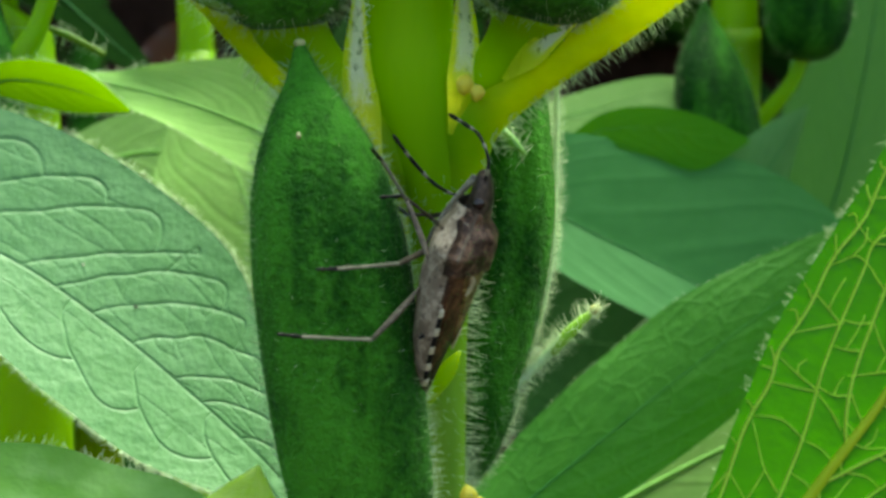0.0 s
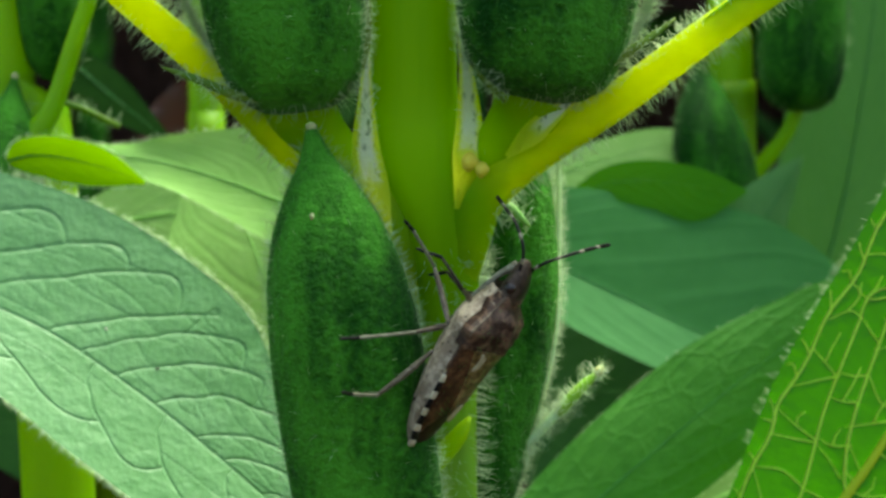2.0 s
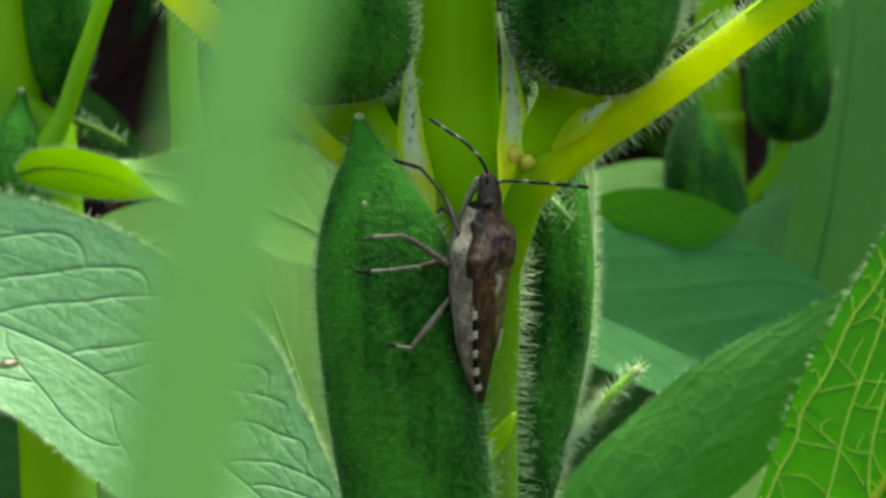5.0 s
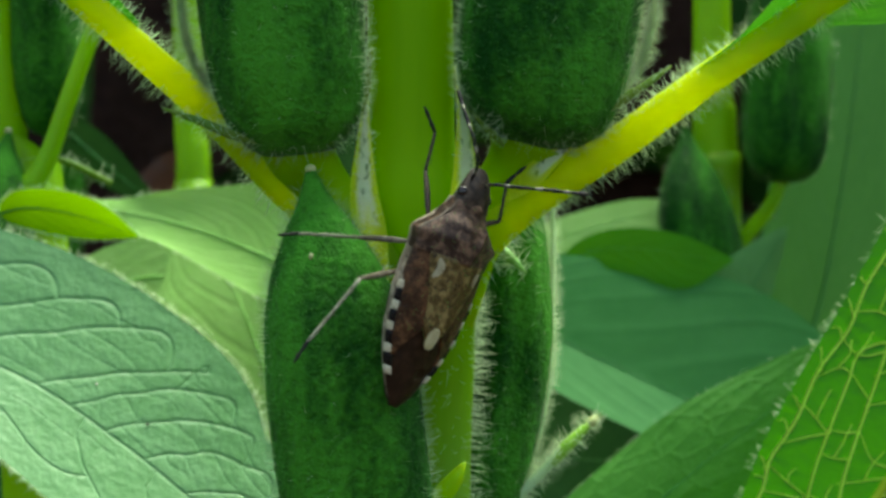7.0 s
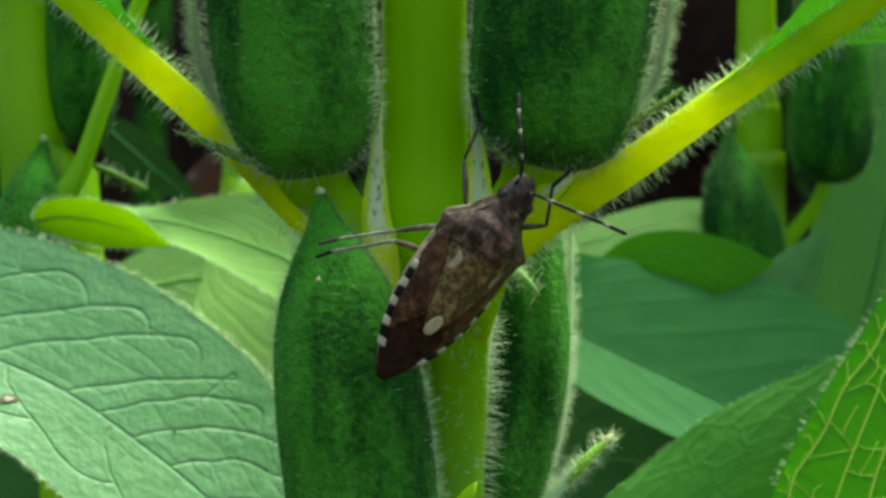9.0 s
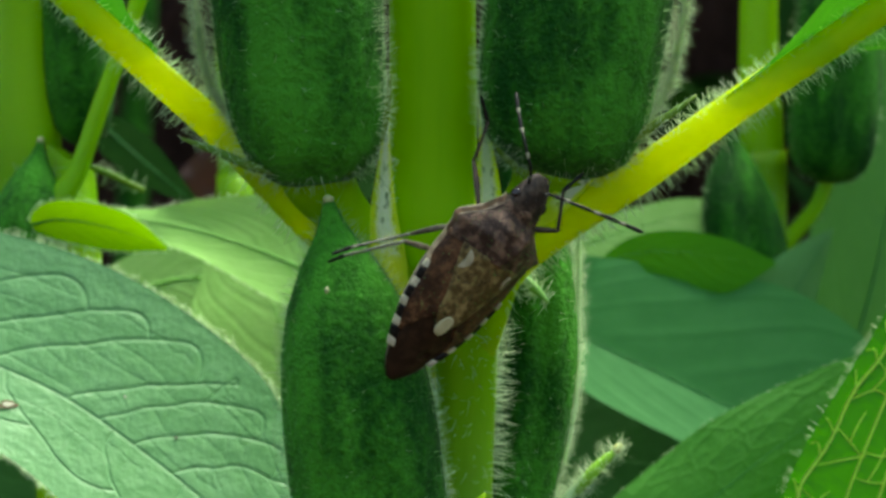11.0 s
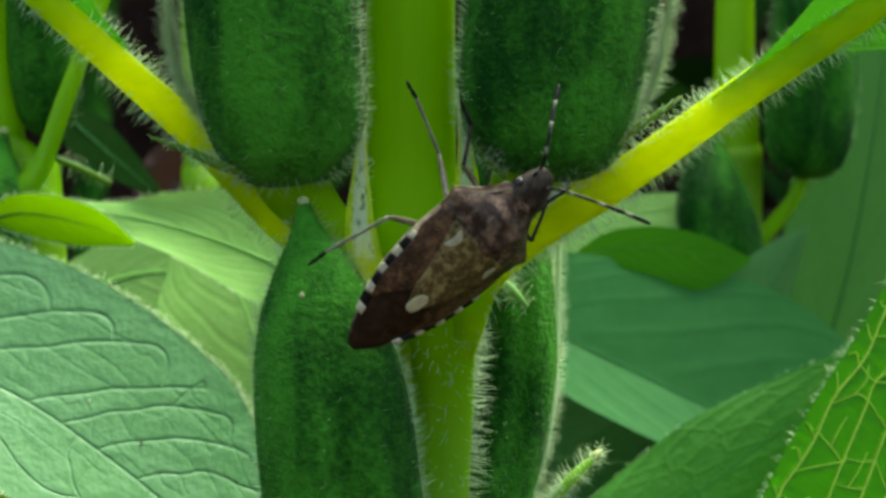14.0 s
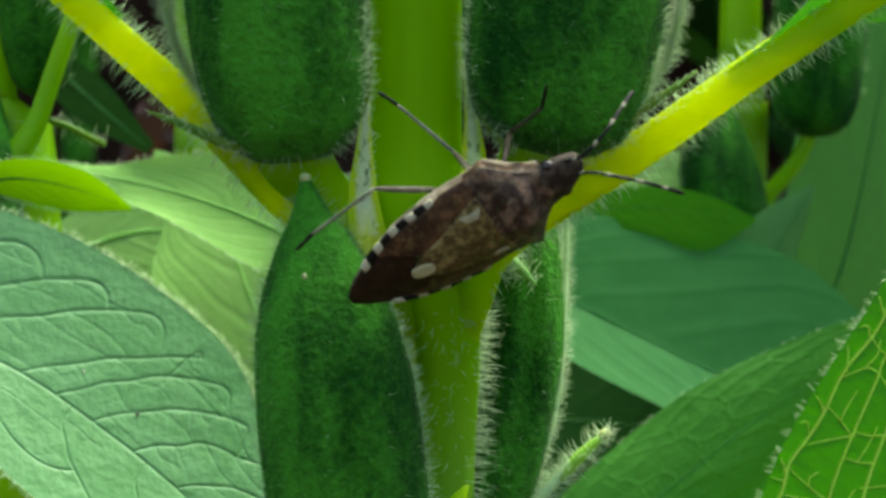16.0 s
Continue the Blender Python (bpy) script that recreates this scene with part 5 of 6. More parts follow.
def plate(y0, y1, inner, outer, lift, thick=0.16, nu=28, nv=14, ridge=None):
    """A piece of the back: between two lines x = inner(y) and x = outer(y), a shell with its own rim."""
    ys = np.linspace(y0, y1, nu)
    t = np.linspace(0, 1, nv)
    x = np.array([[inner(y) * (1 - k) + outer(y) * k for k in t] for y in ys])
    yy = np.repeat(ys[:, None], nv, 1)
    z = back_height(x, yy) + lift
    if ridge is not None:
        z = z + ridge(x, yy)
    top = np.stack([x, yy, z], -1)
    low = top - np.array([0, 0, thick])
    low[..., 0] *= 0.985
    v = np.vstack([top.reshape(-1, 3), low.reshape(-1, 3)])
    n = nu * nv
    flip = (outer(0.5 * (y0 + y1)) > inner(0.5 * (y0 + y1)))
    f = []
    for i in range(nu - 1):
        for j in range(nv - 1):
            q = (i * nv + j, i * nv + j + 1, (i + 1) * nv + j + 1, (i + 1) * nv + j)
            f.append(q if flip else q[::-1])
            f.append(tuple(k + n for k in (q[::-1] if flip else q)))
    rim = [i * nv for i in range(nu)] + [(nu - 1) * nv + j for j in range(1, nv)] + [i * nv + nv - 1 for i in range(nu - 2, -1, -1)] + [j for j in range(nv - 2, 0, -1)]
    for a, b in zip(rim, rim[1:] + rim[:1]):
        f.append((a, b, b + n, a + n) if flip else (b, a, a + n, b + n))
    return v, f


def flange(sd, y0, y1):
    """A flat piece of the abdomen's margin, standing out beyond the wing."""
    ys = np.linspace(y0, y1, 5)
    v = []
    for lift in (0.09, -0.03):
        for y in ys:
            w = half_width(y)
            for k, x in enumerate((0.82 * w, 0.94 * w, 1.0 * w + 0.05, 1.0 * w + 0.09)):
                v.append((sd * x, y, lift * (1.0 if k < 3 else 0.4) + 0.1 - 0.03 * k))
    f = []
    for i in range(4):
        for j in range(3):
            q = (i * 4 + j, i * 4 + j + 1, i * 4 + j + 5, i * 4 + j + 4)
            f.append(q if sd > 0 else q[::-1])
            q = tuple(a + 20 for a in q)
            f.append(q[::-1] if sd > 0 else q)
    rim = [0, 1, 2, 3, 7, 11, 15, 19, 18, 17, 16, 12, 8, 4]
    for a, b in zip(rim, rim[1:] + rim[:1]):
        f.append((b, a, a + 20, b + 20) if sd > 0 else (a, b, b + 20, a + 20))
    return np.array(v), f


LEG_SHAPES = {
    "fore_left": [(-0.41, 0.75, -0.42), (-0.81, 1.50, -0.84), (-1.42, 2.84, -0.30), (-2.38, 3.23, 0.06)],
    "middle_left": [(-0.27, 0.59, -1.01), (-0.54, 1.19, -2.01), (-3.05, 1.08, -1.14), (-3.84, 0.95, -0.87)],
    "hind_left": [(-0.94, -0.40, 0.88), (-1.89, -0.80, 1.76), (-2.51, -2.64, -0.57), (-2.60, -3.26, -1.31)],
    "fore_right": [(0.76, 0.54, -0.17), (1.53, 1.08, -0.34), (0.82, 2.41, 0.06), (1.08, 3.44, 0.33)],
    "middle_right": [(0.93, 0.35, -0.67), (1.87, 0.70, -1.33), (2.82, 0.70, -3.82), (3.12, 0.80, -4.60)],
    "hind_right": [(0.78, -0.04, -1.10), (1.56, -0.07, -2.20), (2.74, -0.27, -5.00), (3.12, -0.23, -5.88)],
    "ant_left": [(-0.47, -0.11, 0.93), (-1.39, 0.16, 1.38), (-2.15, 0.77, 1.23), (-2.93, 1.57, 0.96)],
    "ant_right": [(-0.42, -0.18, 0.96), (0.24, 0.06, 1.83), (1.40, 0.58, 2.40), (2.62, 1.12, 2.78)],
}
ROOTS = {
    "fore_left": (-1.05, 2.5, -0.8),
    "middle_left": (-1.25, 1.3, -1.0),
    "hind_left": (-1.25, 0.1, -1.05),
    "fore_right": (1.05, 2.5, -0.8),
    "middle_right": (0.9, 1.1, -1.2),
    "hind_right": (1.0, 0, -1.2),
    "ant_left": (-0.42, 4.25, 0.1),
    "ant_right": (0.42, 4.25, 0.1),
}


KNEE = {}


def jointed(root, name, pts, bug):
    """A leg (thigh with shin and foot) or a feeler in segments, its origin at its socket."""
    p = [np.array(q, float) for q in pts]
    z = np.zeros(3)
    side = (0, 0, 1)
    if name.startswith("ant"):
        total = spline([z] + p, 61)
        first = None
        for k, (a, b) in enumerate(((0, 8), (8, 22), (22, 36), (36, 48), (48, 60))):
            ring = tube(total[a:b + 1], [(0, 0.045), (0.08, 0.06), (0.8, 0.07 if k < 3 else 0.085), (1, 0.05)], 10, 8, side)
            pale = tube(total[a:a + 4], [(0, 0.06), (1, 0.078)], 4, 8, side)
            ob = mk("antenna" if k == 0 else "segment", ring, B_BLACK, bug if k == 0 else first, "banded black antenna" if k == 0 else "", local=True)
            if k == 0:
                first = ob
                ob.location = Vector(root) * 0.001
            else:
                mk("pale_ring", pale, B_LEG, first, local=True)
        return first
    knee, ankle, toe = p[1], p[2] - p[1], p[3] - p[1]
    skin = B_FORE if name.startswith("fore") else B_LEG
    thigh = tube([z, knee * 0.5 + (0, 0, 0.04), knee], [(0, 0.08), (0.4, 0.125), (0.85, 0.10), (1, 0.07)], 18, 10, side)
    leg = mk("leg", thigh, B_FORE if skin is B_FORE else B_THIGH, bug, "dark mottled fore leg" if skin is B_FORE else "mottled leg, brown above and grey-white below", local=True)
    leg.location = Vector(root) * 0.001
    shin_shape = tube([z, ankle * 0.5 + (0, 0, 0.03), ankle], [(0, 0.072), (0.5, 0.062), (1, 0.068)], 14, 8, side)
    shin = mk("shin", shin_shape, skin, leg, local=True)
    hair = hairs(shin_shape, 36, 0.20, leg, 5, skin, radius=0.008, name="bristles", local=True)
    foot = mk("foot", tube([ankle, ankle * 0.5 + toe * 0.5, toe], [(0, 0.07), (0.3, 0.085), (0.5, 0.055), (0.7, 0.08), (1, 0.035)], 14, 8, side), B_BLACK, leg, "dark foot", local=True)
    for ob in (shin, hair, foot):
        ob.location = Vector(knee) * 0.001
    KNEE[name] = (knee, (shin, hair, foot))
    return leg


def shield_bug():
    bug = thing("shield_bug", 0, 0, 0, "brown shield bug with pale spot and banded black-and-white edges", "insect")
    # belly
    ys = np.linspace(-4.7, 3.5, 40)
    na = 20
    v, f = [], []
    for y in ys:
        w, t = half_width(y) * 0.985, np.interp(y, [-4.8, -4, -2, 0.5, 2.2, 3.5], [0.12, 0.45, 1.05, 1.4, 1.3, 0.75])
        for k in range(na):
            a = math.pi * k / (na - 1)
            v.append((-w * math.cos(a), y, -t * math.sin(a) ** 0.8 + 0.05))
    for i in range(len(ys) - 1):
        for j in range(na - 1):
            f.append((i * na + j, (i + 1) * na + j, (i + 1) * na + j + 1, i * na + j + 1))
    mk("belly", (np.array(v), f), B_BELLY, bug, "pale speckled underside", local=True)
    # wings
    mk("membrane", plate(-4.85, -1.2, lambda y: -half_width(y) * (0.86 + 0.12 * max(0.0, min(1.0, (-3.6 - y) * 2))), lambda y: half_width(y) * (0.86 + 0.12 * max(0.0, min(1.0, (-3.6 - y) * 2))), 0.03), B_MEMB, bug, "dark brown glossy wing membrane", local=True)
    for sd in (-1, 1):
        # wing case: from the scutellum's edge outwards, cut obliquely behind
        mk("wing_case", plate(-2.9, 1.35, lambda y: sd * (0.05 + 0.9 * max(0.0, min(1.0, (-1.1 - y) / 1.6)) * half_width(y) * 0.8), lambda y: sd * half_width(y) * (0.93 + 0.09 * max(0.0, min(1.0, (y + 0.4) / 0.6))), 0.09), B_BACK, bug, "purple-brown punctured wing case", local=True)
        # banded margin of the abdomen
        cuts = np.linspace(-3.7, -0.05, 10)
        for k in range(9):
            mid = 0.5 * (cuts[k] + cuts[k + 1]) - 0.03
            half = 0.155 if k % 2 == 0 else 0.21
            pc = flange(sd, mid - half, mid + half)
            mk("margin_band", pc, B_WHITE if k % 2 == 0 else B_BLACK, bug, local=True)
    # scutellum: long triangle with a rounded pale tip
    def scut(y):
        return 1.52 * max(0.0, min(1.0, (y + 2.25) / 3.5)) ** 0.78 + 0.12 * math.exp(-((y + 1.5) / 0.5) ** 2) if y > -2.25 else 0.0
    mk("scutellum", plate(-2.2, 1.25, lambda y: -scut(y) - 0.02, lambda y: scut(y) + 0.02, 0.17, ridge=lambda x, y: 0.05 * np.cos(y * 3) * 0), B_SCUT, bug, "yellowish-brown speckled shield plate", local=True)
    def spot(y):
        return 0.27 * math.sqrt(max(0.0, 1 - ((y + 1.9) / 0.46) ** 2)) + 0.01
    mk("pale_spot", plate(-2.34, -1.46, lambda y: -spot(y), lambda y: spot(y), 0.21, 0.1, 12, 8), B_PALE, bug, "cream spot at the tip of the shield plate", local=True)
    for sd, r in ((-1, 0.135), (1, 0.10)):
        def corner(y, r=r):
            return r * math.sqrt(max(0.0, 1 - ((y - 0.72) / (r * 3.0)) ** 2)) + 0.005
        def crook(y, sd=sd):
            return sd * (1.02 + 0.9 * (y - 0.72) ** 2)
        mk("pale_corner", plate(0.72 - r * 2.96, 0.72 + r * 2.96, lambda y: crook(y) - corner(y), lambda y: crook(y) + corner(y), 0.23, 0.08, 14, 6), B_SPOT, bug, "pale corner mark of the shield plate", local=True)
    # pronotum with a low ridge and shoulder corners
    mk("pronotum", plate(1.15, 3.45, lambda y: -half_width(y), lambda y: half_width(y), 0.16, 0.5, 26, 30, ridge=lambda x, y: 0.07 * np.exp(-((y - 2.55) / 0.18) ** 2) - 0.10 * np.exp(-((y - 3.0) / 0.2) ** 2) + 0.13 * np.exp(-((np.abs(x) - (y - 1.1) * 0.36) / 0.20) ** 2)), B_PRON, bug, "brown dotted neck shield with angular shoulders", local=True)
    for sd in (-1, 1):
        mk("shoulder_edge", tube([(sd * (half_width(y) - 0.02), y, 0.16 + 0.03 * (y - 2)) for y in (3.42, 3.1, 2.7, 2.35, 2.05, 1.93, 1.7)], [(0, 0.04), (0.5, 0.062), (0.85, 0.055), (1, 0.03)], 24, 8, (0, 0, 1)), B_RIM, bug, "pale rim of the shoulder", local=True)
    # head: blunt wedge, two side lobes
    def wedge(s, a):
        return 1 + 0.10 * np.cos(2 * a) * 0 - 0.10 * np.exp(-((a / 0.35) ** 2)) * s
    head = tube([(0, 3.0, 0.1), (0, 3.6, 0.12), (0, 4.2, 0.06), (0, 4.6, -0.02), (0, 4.82, -0.06)], [(0, 0.88), (0.3, 0.84), (0.6, 0.62), (0.85, 0.42), (1, 0.27)], 22, 24, (0, 0, 1), 0.55, wedge)
    hd = mk("head", head, B_HEAD, bug, "dark brown wedge-shaped head", local=True)
    for sd in (-1, 1):
        mk("eye", tube([(sd * 0.62, 3.75, 0.14), (sd * 0.78, 3.78, 0.15), (sd * 0.9, 3.8, 0.15)], [(0, 0.2), (0.5, 0.23), (1, 0.06)], 8, 12), B_EYE, hd, "round dark eye", local=True)
    mk("beak", tube([(0, 4.5, -0.3), (0, 3.6, -0.75), (0, 2.2, -1.25), (0, 0.9, -1.5)], [(0, 0.16), (0.5, 0.1), (1, 0.05)], 14, 8), B_LEG, bug, "folded beak", local=True)
    hairs(plate(-2.0, 3.4, lambda y: -half_width(y) * 0.9, lambda y: half_width(y) * 0.9, 0.18), 500, 0.16, bug, 9, M_HAIR_SHORT, radius=0.008, name="bristles", local=True)
    limbs = {n: jointed(ROOTS[n], n, pts, bug) for n, pts in LEG_SHAPES.items()}
    return bug, limbs


BUG, LIMB = shield_bug()
BLADE = grass()


# ---- what moves ----
BUG_ROWS = [
    (0, 0.00356, -0.00427, 0.59279, 107.1, -13.6, 76.4),
    (0.5, 0.00355, -0.00453, 0.59335, 105.7, -7.8, 77.6),
    (1, 0.00346, -0.00470, 0.59329, 106.8, -10.3, 78.1),
    (1.5, 0.00349, -0.00453, 0.59314, 117.1, -4.1, 71.0),
    (2, 0.00366, -0.00516, 0.59270, 122.9, -0.8, 65.6),
    (2.5, 0.00302, -0.00491, 0.59188, 116.4, -21.9, 71.8),
    (3, 0.00261, -0.00468, 0.59308, 101.2, -23.3, 75.5),
    (3.5, 0.00327, -0.00497, 0.59336, 94.3, -24.2, 73.4),
    (4, 0.00273, -0.00472, 0.59483, 92.0, -20.1, 68.8),
    (4.5, 0.00237, -0.00481, 0.59501, 87.6, -15.2, 70.3),
    (5, 0.00234, -0.00499, 0.59505, 95.6, -15.7, 71.8),
    (5.2, 0.00251, -0.00500, 0.59541, 94.5, -14.0, 71.1),
    (7.3, 0.00268, -0.00641, 0.59780, 107.5, 19.2, 42.6),
    (7.5, 0.00288, -0.00641, 0.59810, 109.5, 21.6, 41.7),
    (8, 0.00312, -0.00622, 0.59781, 114.8, 18.5, 39.0),
    (8.5, 0.00322, -0.00623, 0.59855, 113.5, 23.0, 41.4),
    (9, 0.00310, -0.00623, 0.59864, 118.0, 24.8, 41.7),
    (9.2, 0.00305, -0.00623, 0.59902, 116.6, 23.2, 40.0),
    (11.3, 0.00311, -0.00615, 0.59904, 119.0, 25.4, 41.1),
    (11.5, 0.00299, -0.00614, 0.59870, 119.9, 25.0, 41.1),
    (12, 0.00262, -0.00628, 0.59889, 118.9, 27.3, 39.6),
    (12.5, 0.00275, -0.00642, 0.59901, 119.0, 24.1, 38.5),
    (13, 0.00283, -0.00648, 0.59964, 123.6, 30.6, 39.1),
    (13.5, 0.00299, -0.00654, 0.59994, 126.1, 35.4, 38.3),
    (14, 0.00324, -0.00646, 0.59993, 124.0, 36.3, 42.3),
    (14.5, 0.00310, -0.00637, 0.59972, 129.6, 35.4, 44.5),
    (15, 0.00284, -0.00652, 0.59981, 133.9, 36.2, 44.3),
    (15.5, 0.00317, -0.00668, 0.60004, 134.4, 38.5, 48.5),
    (16, 0.00345, -0.00683, 0.60036, 137.9, 36.7, 47.8),
]
LIMB_ROWS = {
    "ant_left": [(0, 7.8, -65.4, -106.7), (0.5, 8.5, -62, -99.9), (1, 17.1, -61.5, -108.9), (1.5, -8, -48.7, -77.5), (2, -10.3, -76.7, -70.8), (3, 24.3, -67.9, -126.3), (3.5, -8.2, -86.9, -76.2), (5.2, -13, -61, -57.9), (7.5, -19, -24.3, -29.7), (9, -24.6, -25.9, -26.3), (12.5, -28.7, -33.6, -9.1), (14.5, -20.4, -21.2, -34.8), (16, -21.1, -26.7, -53.8)],
    "ant_right": [(0, -160, 18.4, 141.3), (0.5, -164.3, 15.3, 145.3), (0.75, -160.1, -5, 92.2), (1, -141.1, -12.4, 52.9), (1.25, -82.6, -35.6, 14.6), (1.5, -33, -25.4, -22.9), (2, -56.8, -21.5, -17.4), (2.5, -65.6, -30.6, -36.2), (3, -104.5, -33.9, -6.3), (3.5, -72, -16.6, -16.8), (4.25, -39.3, -19.1, -34.1), (5, 2.1, -17.9, -42.9), (7.5, -13, -8.1, -10.2), (9, -15.3, -4.6, -17.2), (12.5, -23, -1.6, -13.5), (14.5, -33.1, -4.7, -2.9), (16, -52.5, -1.5, -0.5)],
    "fore_left": [(0, 24.3, -45.9, -116.8), (0.5, 28.8, -46.1, -117.2), (2, 12.1, -61.6, -98), (2.75, 27.8, -43.6, -122.1), (3.5, 21.1, -36.1, -103.6), (4, 14.4, -33.5, -96), (5, 9.5, -24.5, -66.3), (6.67, -1.2, -19.7, -33.4), (7.5, -1.1, -11.1, -14.4), (9, -14.9, -10.3, -8.5), (11.5, -24.3, -15.5, -8.5), (12.5, -33.5, -29.4, -9.3), (13.5, -51, -29.6, 0.3), (14.5, -64.3, -31.2, 10.8), (16, -44.8, -40.4, -5.7)],
    "fore_right": [(0, -30.9, 5.9, -57.9), (0.88, -27.2, 4.5, -51.8), (1.62, -47.4, 12.1, -58.3), (2, -47.1, 13.1, -58.7), (2.5, -36, 2.9, -64.7), (3, -37, 4.9, -53), (3.5, -42.5, 9.9, -25.3), (4.25, -44.9, 7.5, -44.2), (5, -34.7, 0.3, -48.2), (6, -28.1, -4.7, -31.8), (7.5, -4.6, -24.7, -2.6), (9, -9.9, -23.5, 1.6), (11.5, -15, -22.9, -10.8), (12.5, -23.4, -10.7, -24), (14.5, -28.1, -6.4, -23.7), (16, -34.6, -6.8, -35.8)],
    "middle_left": [(0, 17.6, 4.2, -49.5), (0.5, 20.2, 4.3, -47.7), (2, 3.7, 6.2, -45), (3, 2.1, 11.7, -58.9), (3.5, 5, 5.6, -45.1), (4.25, -4, 20.6, -39.4), (5, -9.5, 27.3, -25.1), (6, -31.8, 11.7, -13.7), (7.5, -50.2, -8.3, 2.8), (8, -53.8, -22.3, -0.2), (8.5, -52.4, -30.5, -0.6), (9, -66.4, -9.8, 1.9), (11.5, -69.9, -16, 1.9), (12, -69.5, -9.6, 2.9), (12.5, -22.9, -21.7, -8.6), (13, -1.9, 13.8, -1.7), (13.5, -9.9, -8.4, -10.5), (14, -10, 0.8, -5.4), (14.5, -32.7, -15.6, -3.2), (15, -43.6, 1, 1.3), (15.5, -45.6, -8.3, 1.2), (16, -43.5, -29, -1.3)],
    "middle_right": [(0, -95.5, 8.7, -134.3), (0.5, -88.3, 3.5, -132.2), (2, -75.7, -4.2, -127.8), (3, -80, 5.4, -139.9), (3.5, -91.9, 13, -128.5), (5, -131.7, 46.3, -139.5), (5.5, -121.7, 48.6, -125.3), (6, -88.3, 50.2, -89.2), (6.5, -40.1, 24.9, -41), (7, -26, 4.8, -25.4), (7.5, -21.1, -1.7, -15.8), (12.5, -25, -7.4, -20.4), (16, -23.8, -13.3, -19.4)],
    "hind_left": [(0, 52.5, -43.7, -2.3), (0.5, 51.3, -43.5, 16.2), (1.25, 46.3, -44, 18.8), (2, 42.8, -41.3, 24.4), (3, 49.2, -50.7, -13.2), (3.5, 47.3, -69.8, -17.9), (4.25, 28.9, -57.6, -12.2), (5, 31.4, -58.4, -3.7), (7.5, -7.6, -17.5, -0.1), (8, -7.1, -10.2, 5.7), (8.5, -7.9, -5.6, 4.5), (9, -15.8, -14.8, -7), (11.5, -16.5, -15.1, -3.1), (12, -12.7, -19.9, 0.2), (12.5, -15.8, -15.2, -6.5), (13, -13.4, -16.1, -2.7), (13.5, -11.7, -11, 0.1), (14, -10.8, -11.2, 1.3), (14.5, -9.4, -16.2, 3.2), (15, -5.9, -21, 8.7), (15.5, -1.7, -22.7, 15.5), (16, 0.1, -31.4, 20.2)],
    "hind_right": [(0, 96.4, -82.1, -161), (1.75, -18.9, -68.8, -43.2), (3.5, -23.2, -52.1, -55.8), (5, -9.7, -57.1, -43.7), (7.5, -27.5, -19.7, -21.7), (12.5, -27.7, -12.3, -20.5), (16, -18.4, -17.8, -10.3)],
}
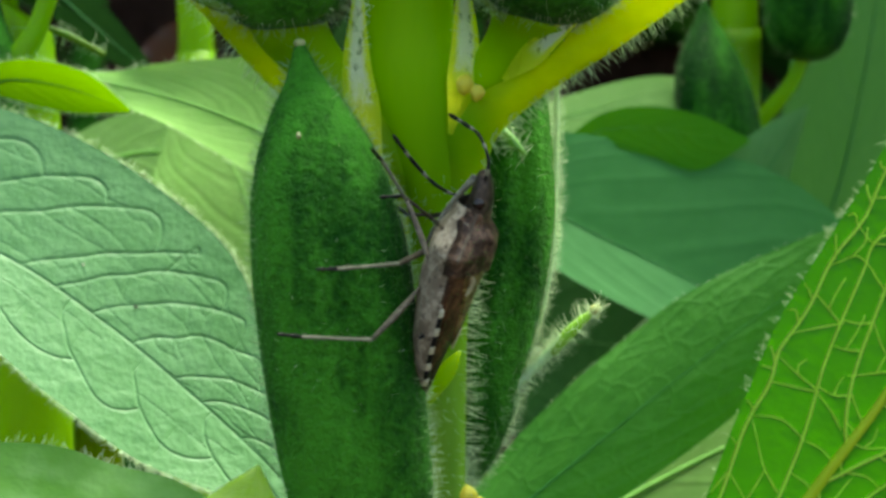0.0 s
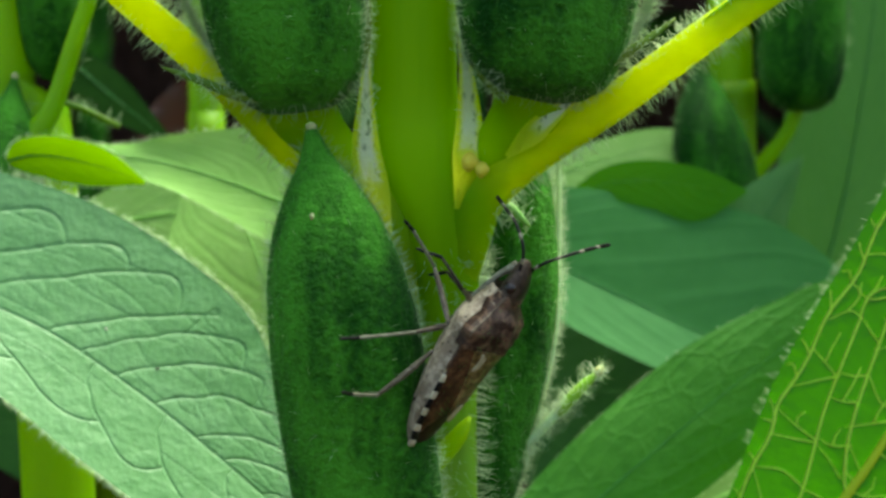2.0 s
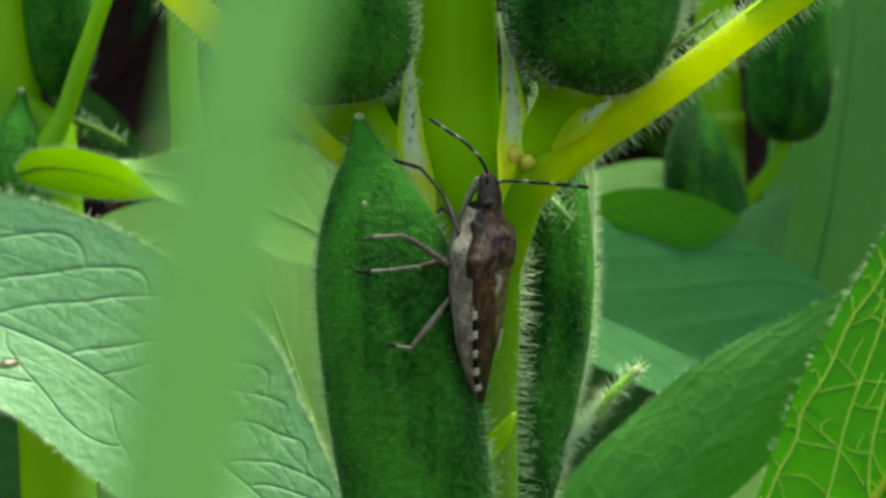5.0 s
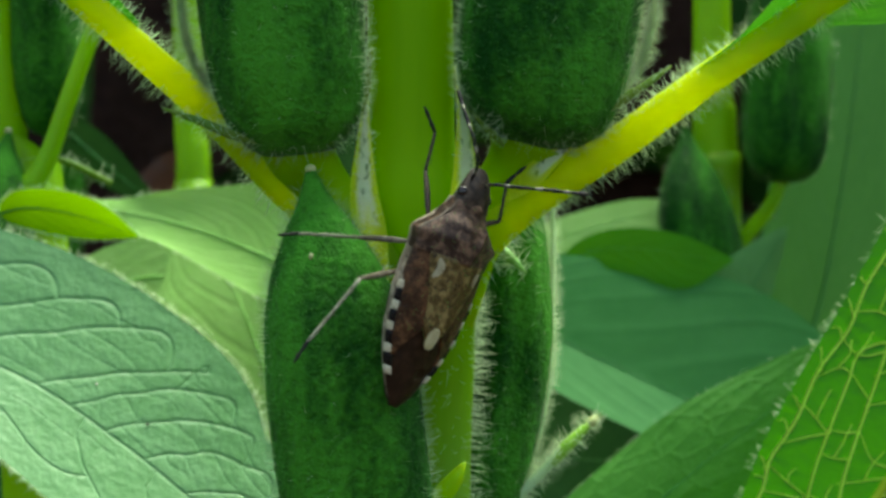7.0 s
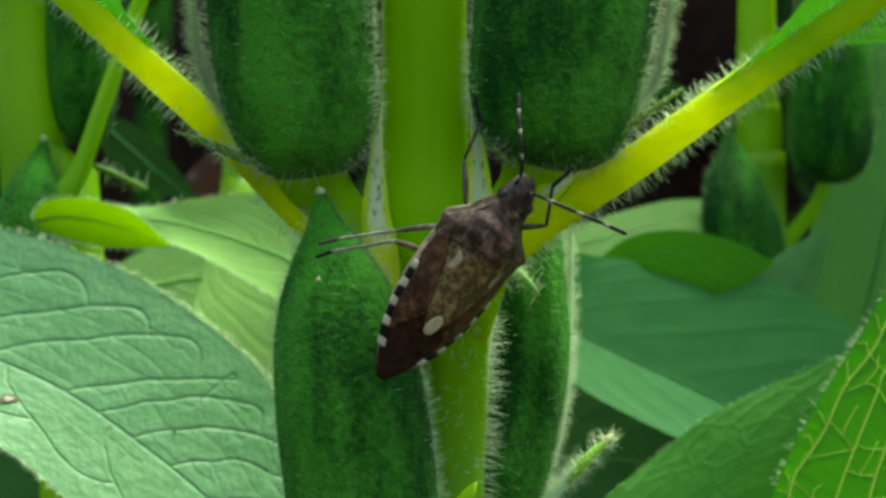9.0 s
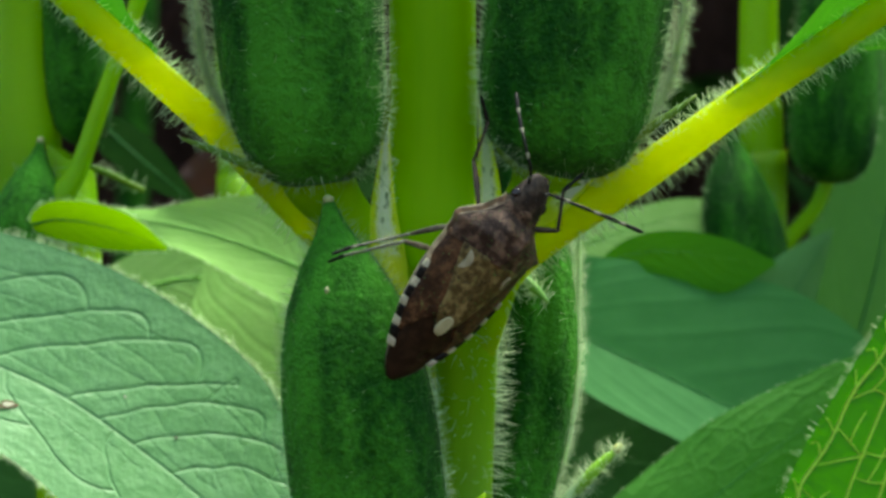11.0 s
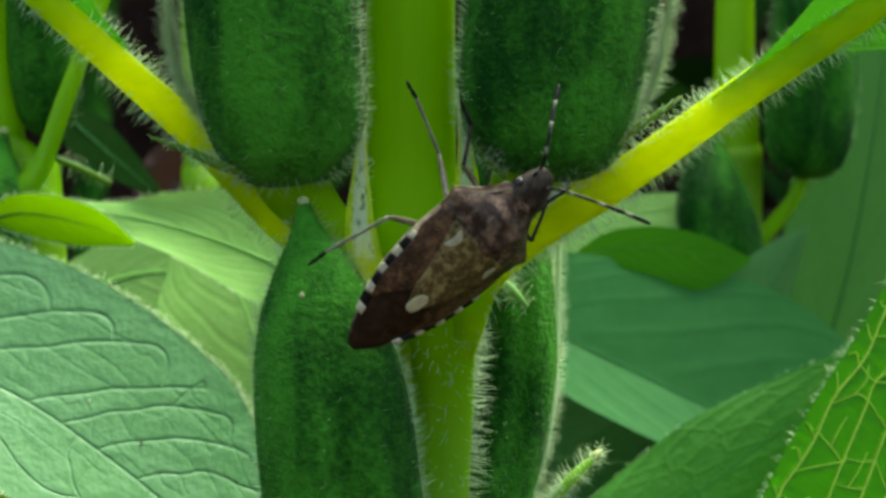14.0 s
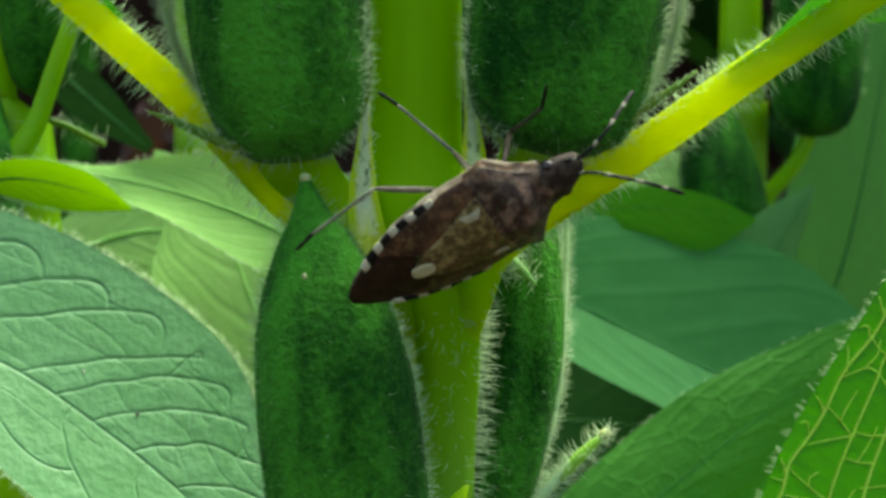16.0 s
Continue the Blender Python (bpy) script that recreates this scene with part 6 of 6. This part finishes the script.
SHIN_ROWS = {
    "fore_left": [(0, 19, -67.1, 83.2), (0.5, 15.3, -67.1, 84.9), (2, -0.3, -50, 66.3), (2.75, 23.3, -50.8, 28), (3.5, 42.9, -46.1, 25), (4, 8, -51.8, 47.8), (4.5, -26.3, -50, 60.7), (5, -48.5, -46.9, 58.1), (6, -33.3, -34.6, 32.2), (7.5, -15.9, -14.7, -7), (9, -13.9, -8.7, -7.2), (11.5, -2.1, -2.8, -1), (12.5, 8.3, 6.2, 4.1), (14.5, 20.2, 5.3, 18.3), (15.25, 28.6, 14, 19), (16, 35.7, 27.1, 19.7)],
    "fore_right": [(0, -73.5, -7.1, 84), (0.5, -74.2, -4.9, 70), (0.88, -81.2, -10.6, 37), (1.25, -66.9, -18.7, -6.6), (1.62, -42.4, -3.9, -42.2), (2, -35.2, 13.1, -58.2), (2.5, -36.1, 19.9, -59.4), (3, -31.8, 22.6, -59.5), (3.5, -22.6, 20.7, -60.3), (4.25, -21.4, 20.9, -54.6), (5, -24.5, 12.1, -50.1), (6, -15.6, 1.9, -32.8), (6.67, -10.7, -4.6, -17.9), (7.5, -5.9, -4.7, -6.3), (9, -10.7, -8.8, -2.2), (11.5, -8.7, -12.3, 5.2), (12.5, 6.8, -9, 7.4), (14.5, -3, -14.3, 23.4), (15.25, 15.2, -21.3, 40), (16, 34.6, -32.7, 59.9)],
    "middle_left": [(0, 1.4, -43.6, 8.8), (2, -13.2, -40.5, 17.5), (3, -22.2, -53.4, 28.2), (3.5, -4.9, -39.4, 11.2), (4.25, -8.6, -52, 10.6), (5, -12.7, -58.9, 9.8), (6, -1.6, -45.3, -1.3), (7.5, 8, -33, 10.4), (8, 8.5, -29.4, 22.4), (8.5, 7.9, -46.2, 19.7), (9, 5, -40.1, 23.4), (11.5, 9.7, -44.9, 28.8), (12, 8.1, -48.2, 27.6), (12.25, 11.2, -17.8, 19.3), (12.5, 4.9, -0.7, -1.4), (13, 8.1, -25.6, -26.1), (13.5, 6.9, -11.4, -12.5), (14, 6.7, -14.8, -16.3), (14.25, 9.6, -23, -8.9), (14.5, 10.8, -33.4, -5.5), (15, 5.3, -21.5, -5.9), (15.5, 7.7, -17.5, 3.1), (16, 12.2, -28.1, 7.4)],
    "middle_right": [(0, 43.5, -30.3, -0.1), (0.5, 43.6, -25.5, 2.8), (2, 21.8, -25.3, -2.8), (3, 12.6, -12.9, 2.2), (3.5, 16.6, -13.9, 3.4), (5, 20.1, -33.2, 5), (5.5, 18, -38.9, 3), (6, 13.6, -38.3, 2.5), (6.5, 6.6, -20.8, 4), (7, 4.9, -14.9, 4), (7.5, 5.7, -17.8, 2.7), (12.5, 8.9, -9.9, 7.3), (16, 7, -11.7, 6.9)],
    "hind_left": [(0, -30.5, 53.2, -65.7), (0.5, -20, 43.6, -61.4), (1.25, -30.3, 51.6, -89.7), (2, -38, 49, -125.4), (3, -39.2, 62.4, -106), (3.5, -81.1, 43.8, -138.7), (4.25, -89.1, 51.1, -149.9), (5, -86.3, 41.6, -160.9), (5.83, -93.4, 27.7, -98.2), (6.67, -63.3, 26.7, -33), (7.5, -39.2, 7.2, 3.1), (8, -17.3, -5.8, 7.1), (8.5, -32.9, -2.1, 10), (8.75, -10.1, -4.3, 4.4), (9, 11.1, -0.1, -3.9), (12, 9.7, -4.1, -3.4), (12.5, -1, -0.6, -1.3), (13, -10.2, -5.1, 5.8), (13.5, -9.3, -7.8, 7.7), (14, -13.5, -7, 7.5), (14.5, -30.6, -0.5, 6.7), (15, -23.7, -3.4, 9.2), (15.5, -21, -1.2, 5.5), (16, -46.1, 11.5, 1)],
    "hind_right": [(0, -114.1, -40.9, -7.6), (1.75, -110.2, -29.5, -31.9), (3.5, -100.7, -11.4, -44.4), (5, -120.8, -19.5, -46), (5.5, -111.8, 8, -62.8), (6, -86, 37.9, -56), (6.5, -18.7, 40.4, -5.9), (7, 12, 14.2, 12.4), (7.5, 22.6, -4.8, 14.5), (12.5, 13.9, -7.8, 9.4), (16, 0, -3.1, 3.1)],
}
SWAY_ROWS = {
    "leaf": [(0, -0.08, -0.11), (0.5, -0.00, 0.04), (1, -0.12, 0.16), (1.5, 0.09, -0.01), (2, 0.01, 0.13), (2.5, -0.01, 0.04), (3, -0.01, -0.09), (3.5, 0.36, 0.05), (4, -0.05, -0.01), (4.5, 0.07, -0.14), (5, 0.19, -0.47), (7.3, -0.01, -0.02), (7.5, -0.02, -0.10), (8, -0.01, 0.06), (8.5, -0.01, -0.04), (9, 0.02, 0.06), (9.2, 0.05, 0.17), (11.3, 0.03, 0.04), (11.5, 0.05, 0.02), (12, -0.04, -0.07), (12.5, 0.01, 0.05), (13, 0.03, -0.05), (13.5, 0.00, -0.00), (14, -0.02, -0.04), (14.5, -0.02, -0.02), (15, 0.03, 0.08), (15.5, -0.08, 0.03), (16, -0.02, -0.02)],
    "back": [(0, 0.03, -0.01), (0.5, 0.03, -0.01), (1, 0.04, -0.03), (1.5, -0.07, 0.01), (2, 0.00, -0.06), (2.5, -0.05, -0.08), (3, 0.01, 0.05), (3.5, -0.36, 0.15), (4, 0.04, -0.01), (4.5, -0.10, 0.31), (5, 0.00, 0.03), (5.2, 0.03, -0.02), (7.3, -0.00, 0.01), (7.5, 0.03, 0.05), (8, -0.02, -0.05), (8.5, 0.02, 0.03), (9, -0.01, 0.00), (9.2, -0.02, -0.04), (11.3, -0.05, -0.03), (11.5, -0.09, -0.01), (12, 0.06, 0.03), (12.5, -0.07, -0.06), (13, -0.03, 0.09), (13.5, -0.01, 0.00), (14, 0.04, 0.04), (14.5, 0.02, 0.01), (15, -0.04, -0.04), (15.5, 0.09, -0.05), (16, 0.13, 0.02)],
}
BLADE_ROWS = [
    (0, 1.067),
    (4.3, 0.323),
    (4.5, 0.306),
    (4.6, 0.609),
    (4.7, 0.714),
    (4.8, 0.827),
    (4.9, 0.904),
    (5, 0.913),
    (5.1, 0.861),
    (5.2, 0.835),
    (5.5, 0.669),
    (6, 0.612),
    (11.2, 0.925),
    (11.5, 1.023),
    (11.7, 0.970),
    (12.1, 0.848),
    (12.3, 0.845),
    (12.5, 0.864),
    (12.7, 0.900),
    (12.9, 0.905),
    (13.1, 0.897),
    (13.3, 0.856),
    (13.7, 0.834),
    (16, 0.897),
]


def motions():
    walk(BUG, [(t, pose(*row)) for t, *row in BUG_ROWS])
    for n, rows in LIMB_ROWS.items():
        place = [c * 0.001 for c in ROOTS[n]]
        walk(LIMB[n], [(t, pose(*place, *turn)) for t, *turn in rows])
    for n, rows in SHIN_ROWS.items():
        place = [float(c) * 0.001 for c in KNEE[n][0]]
        for ob in KNEE[n][1]:
            walk(ob, [(t, pose(*place, *turn)) for t, *turn in rows])
    for n, rows in SWAY_ROWS.items():
        for ob in SWAY[n]:
            o = ob.location.copy()
            walk(ob, [(t, pose(o.x + dx * 0.001, o.y, o.z + dz * 0.001)) for t, dx, dz in rows])
    base = BLADE.location.copy()
    walk(BLADE, [(t, pose(base.x, base.y, base.z, 0, lean, 0)) for t, lean in BLADE_ROWS])


motions()
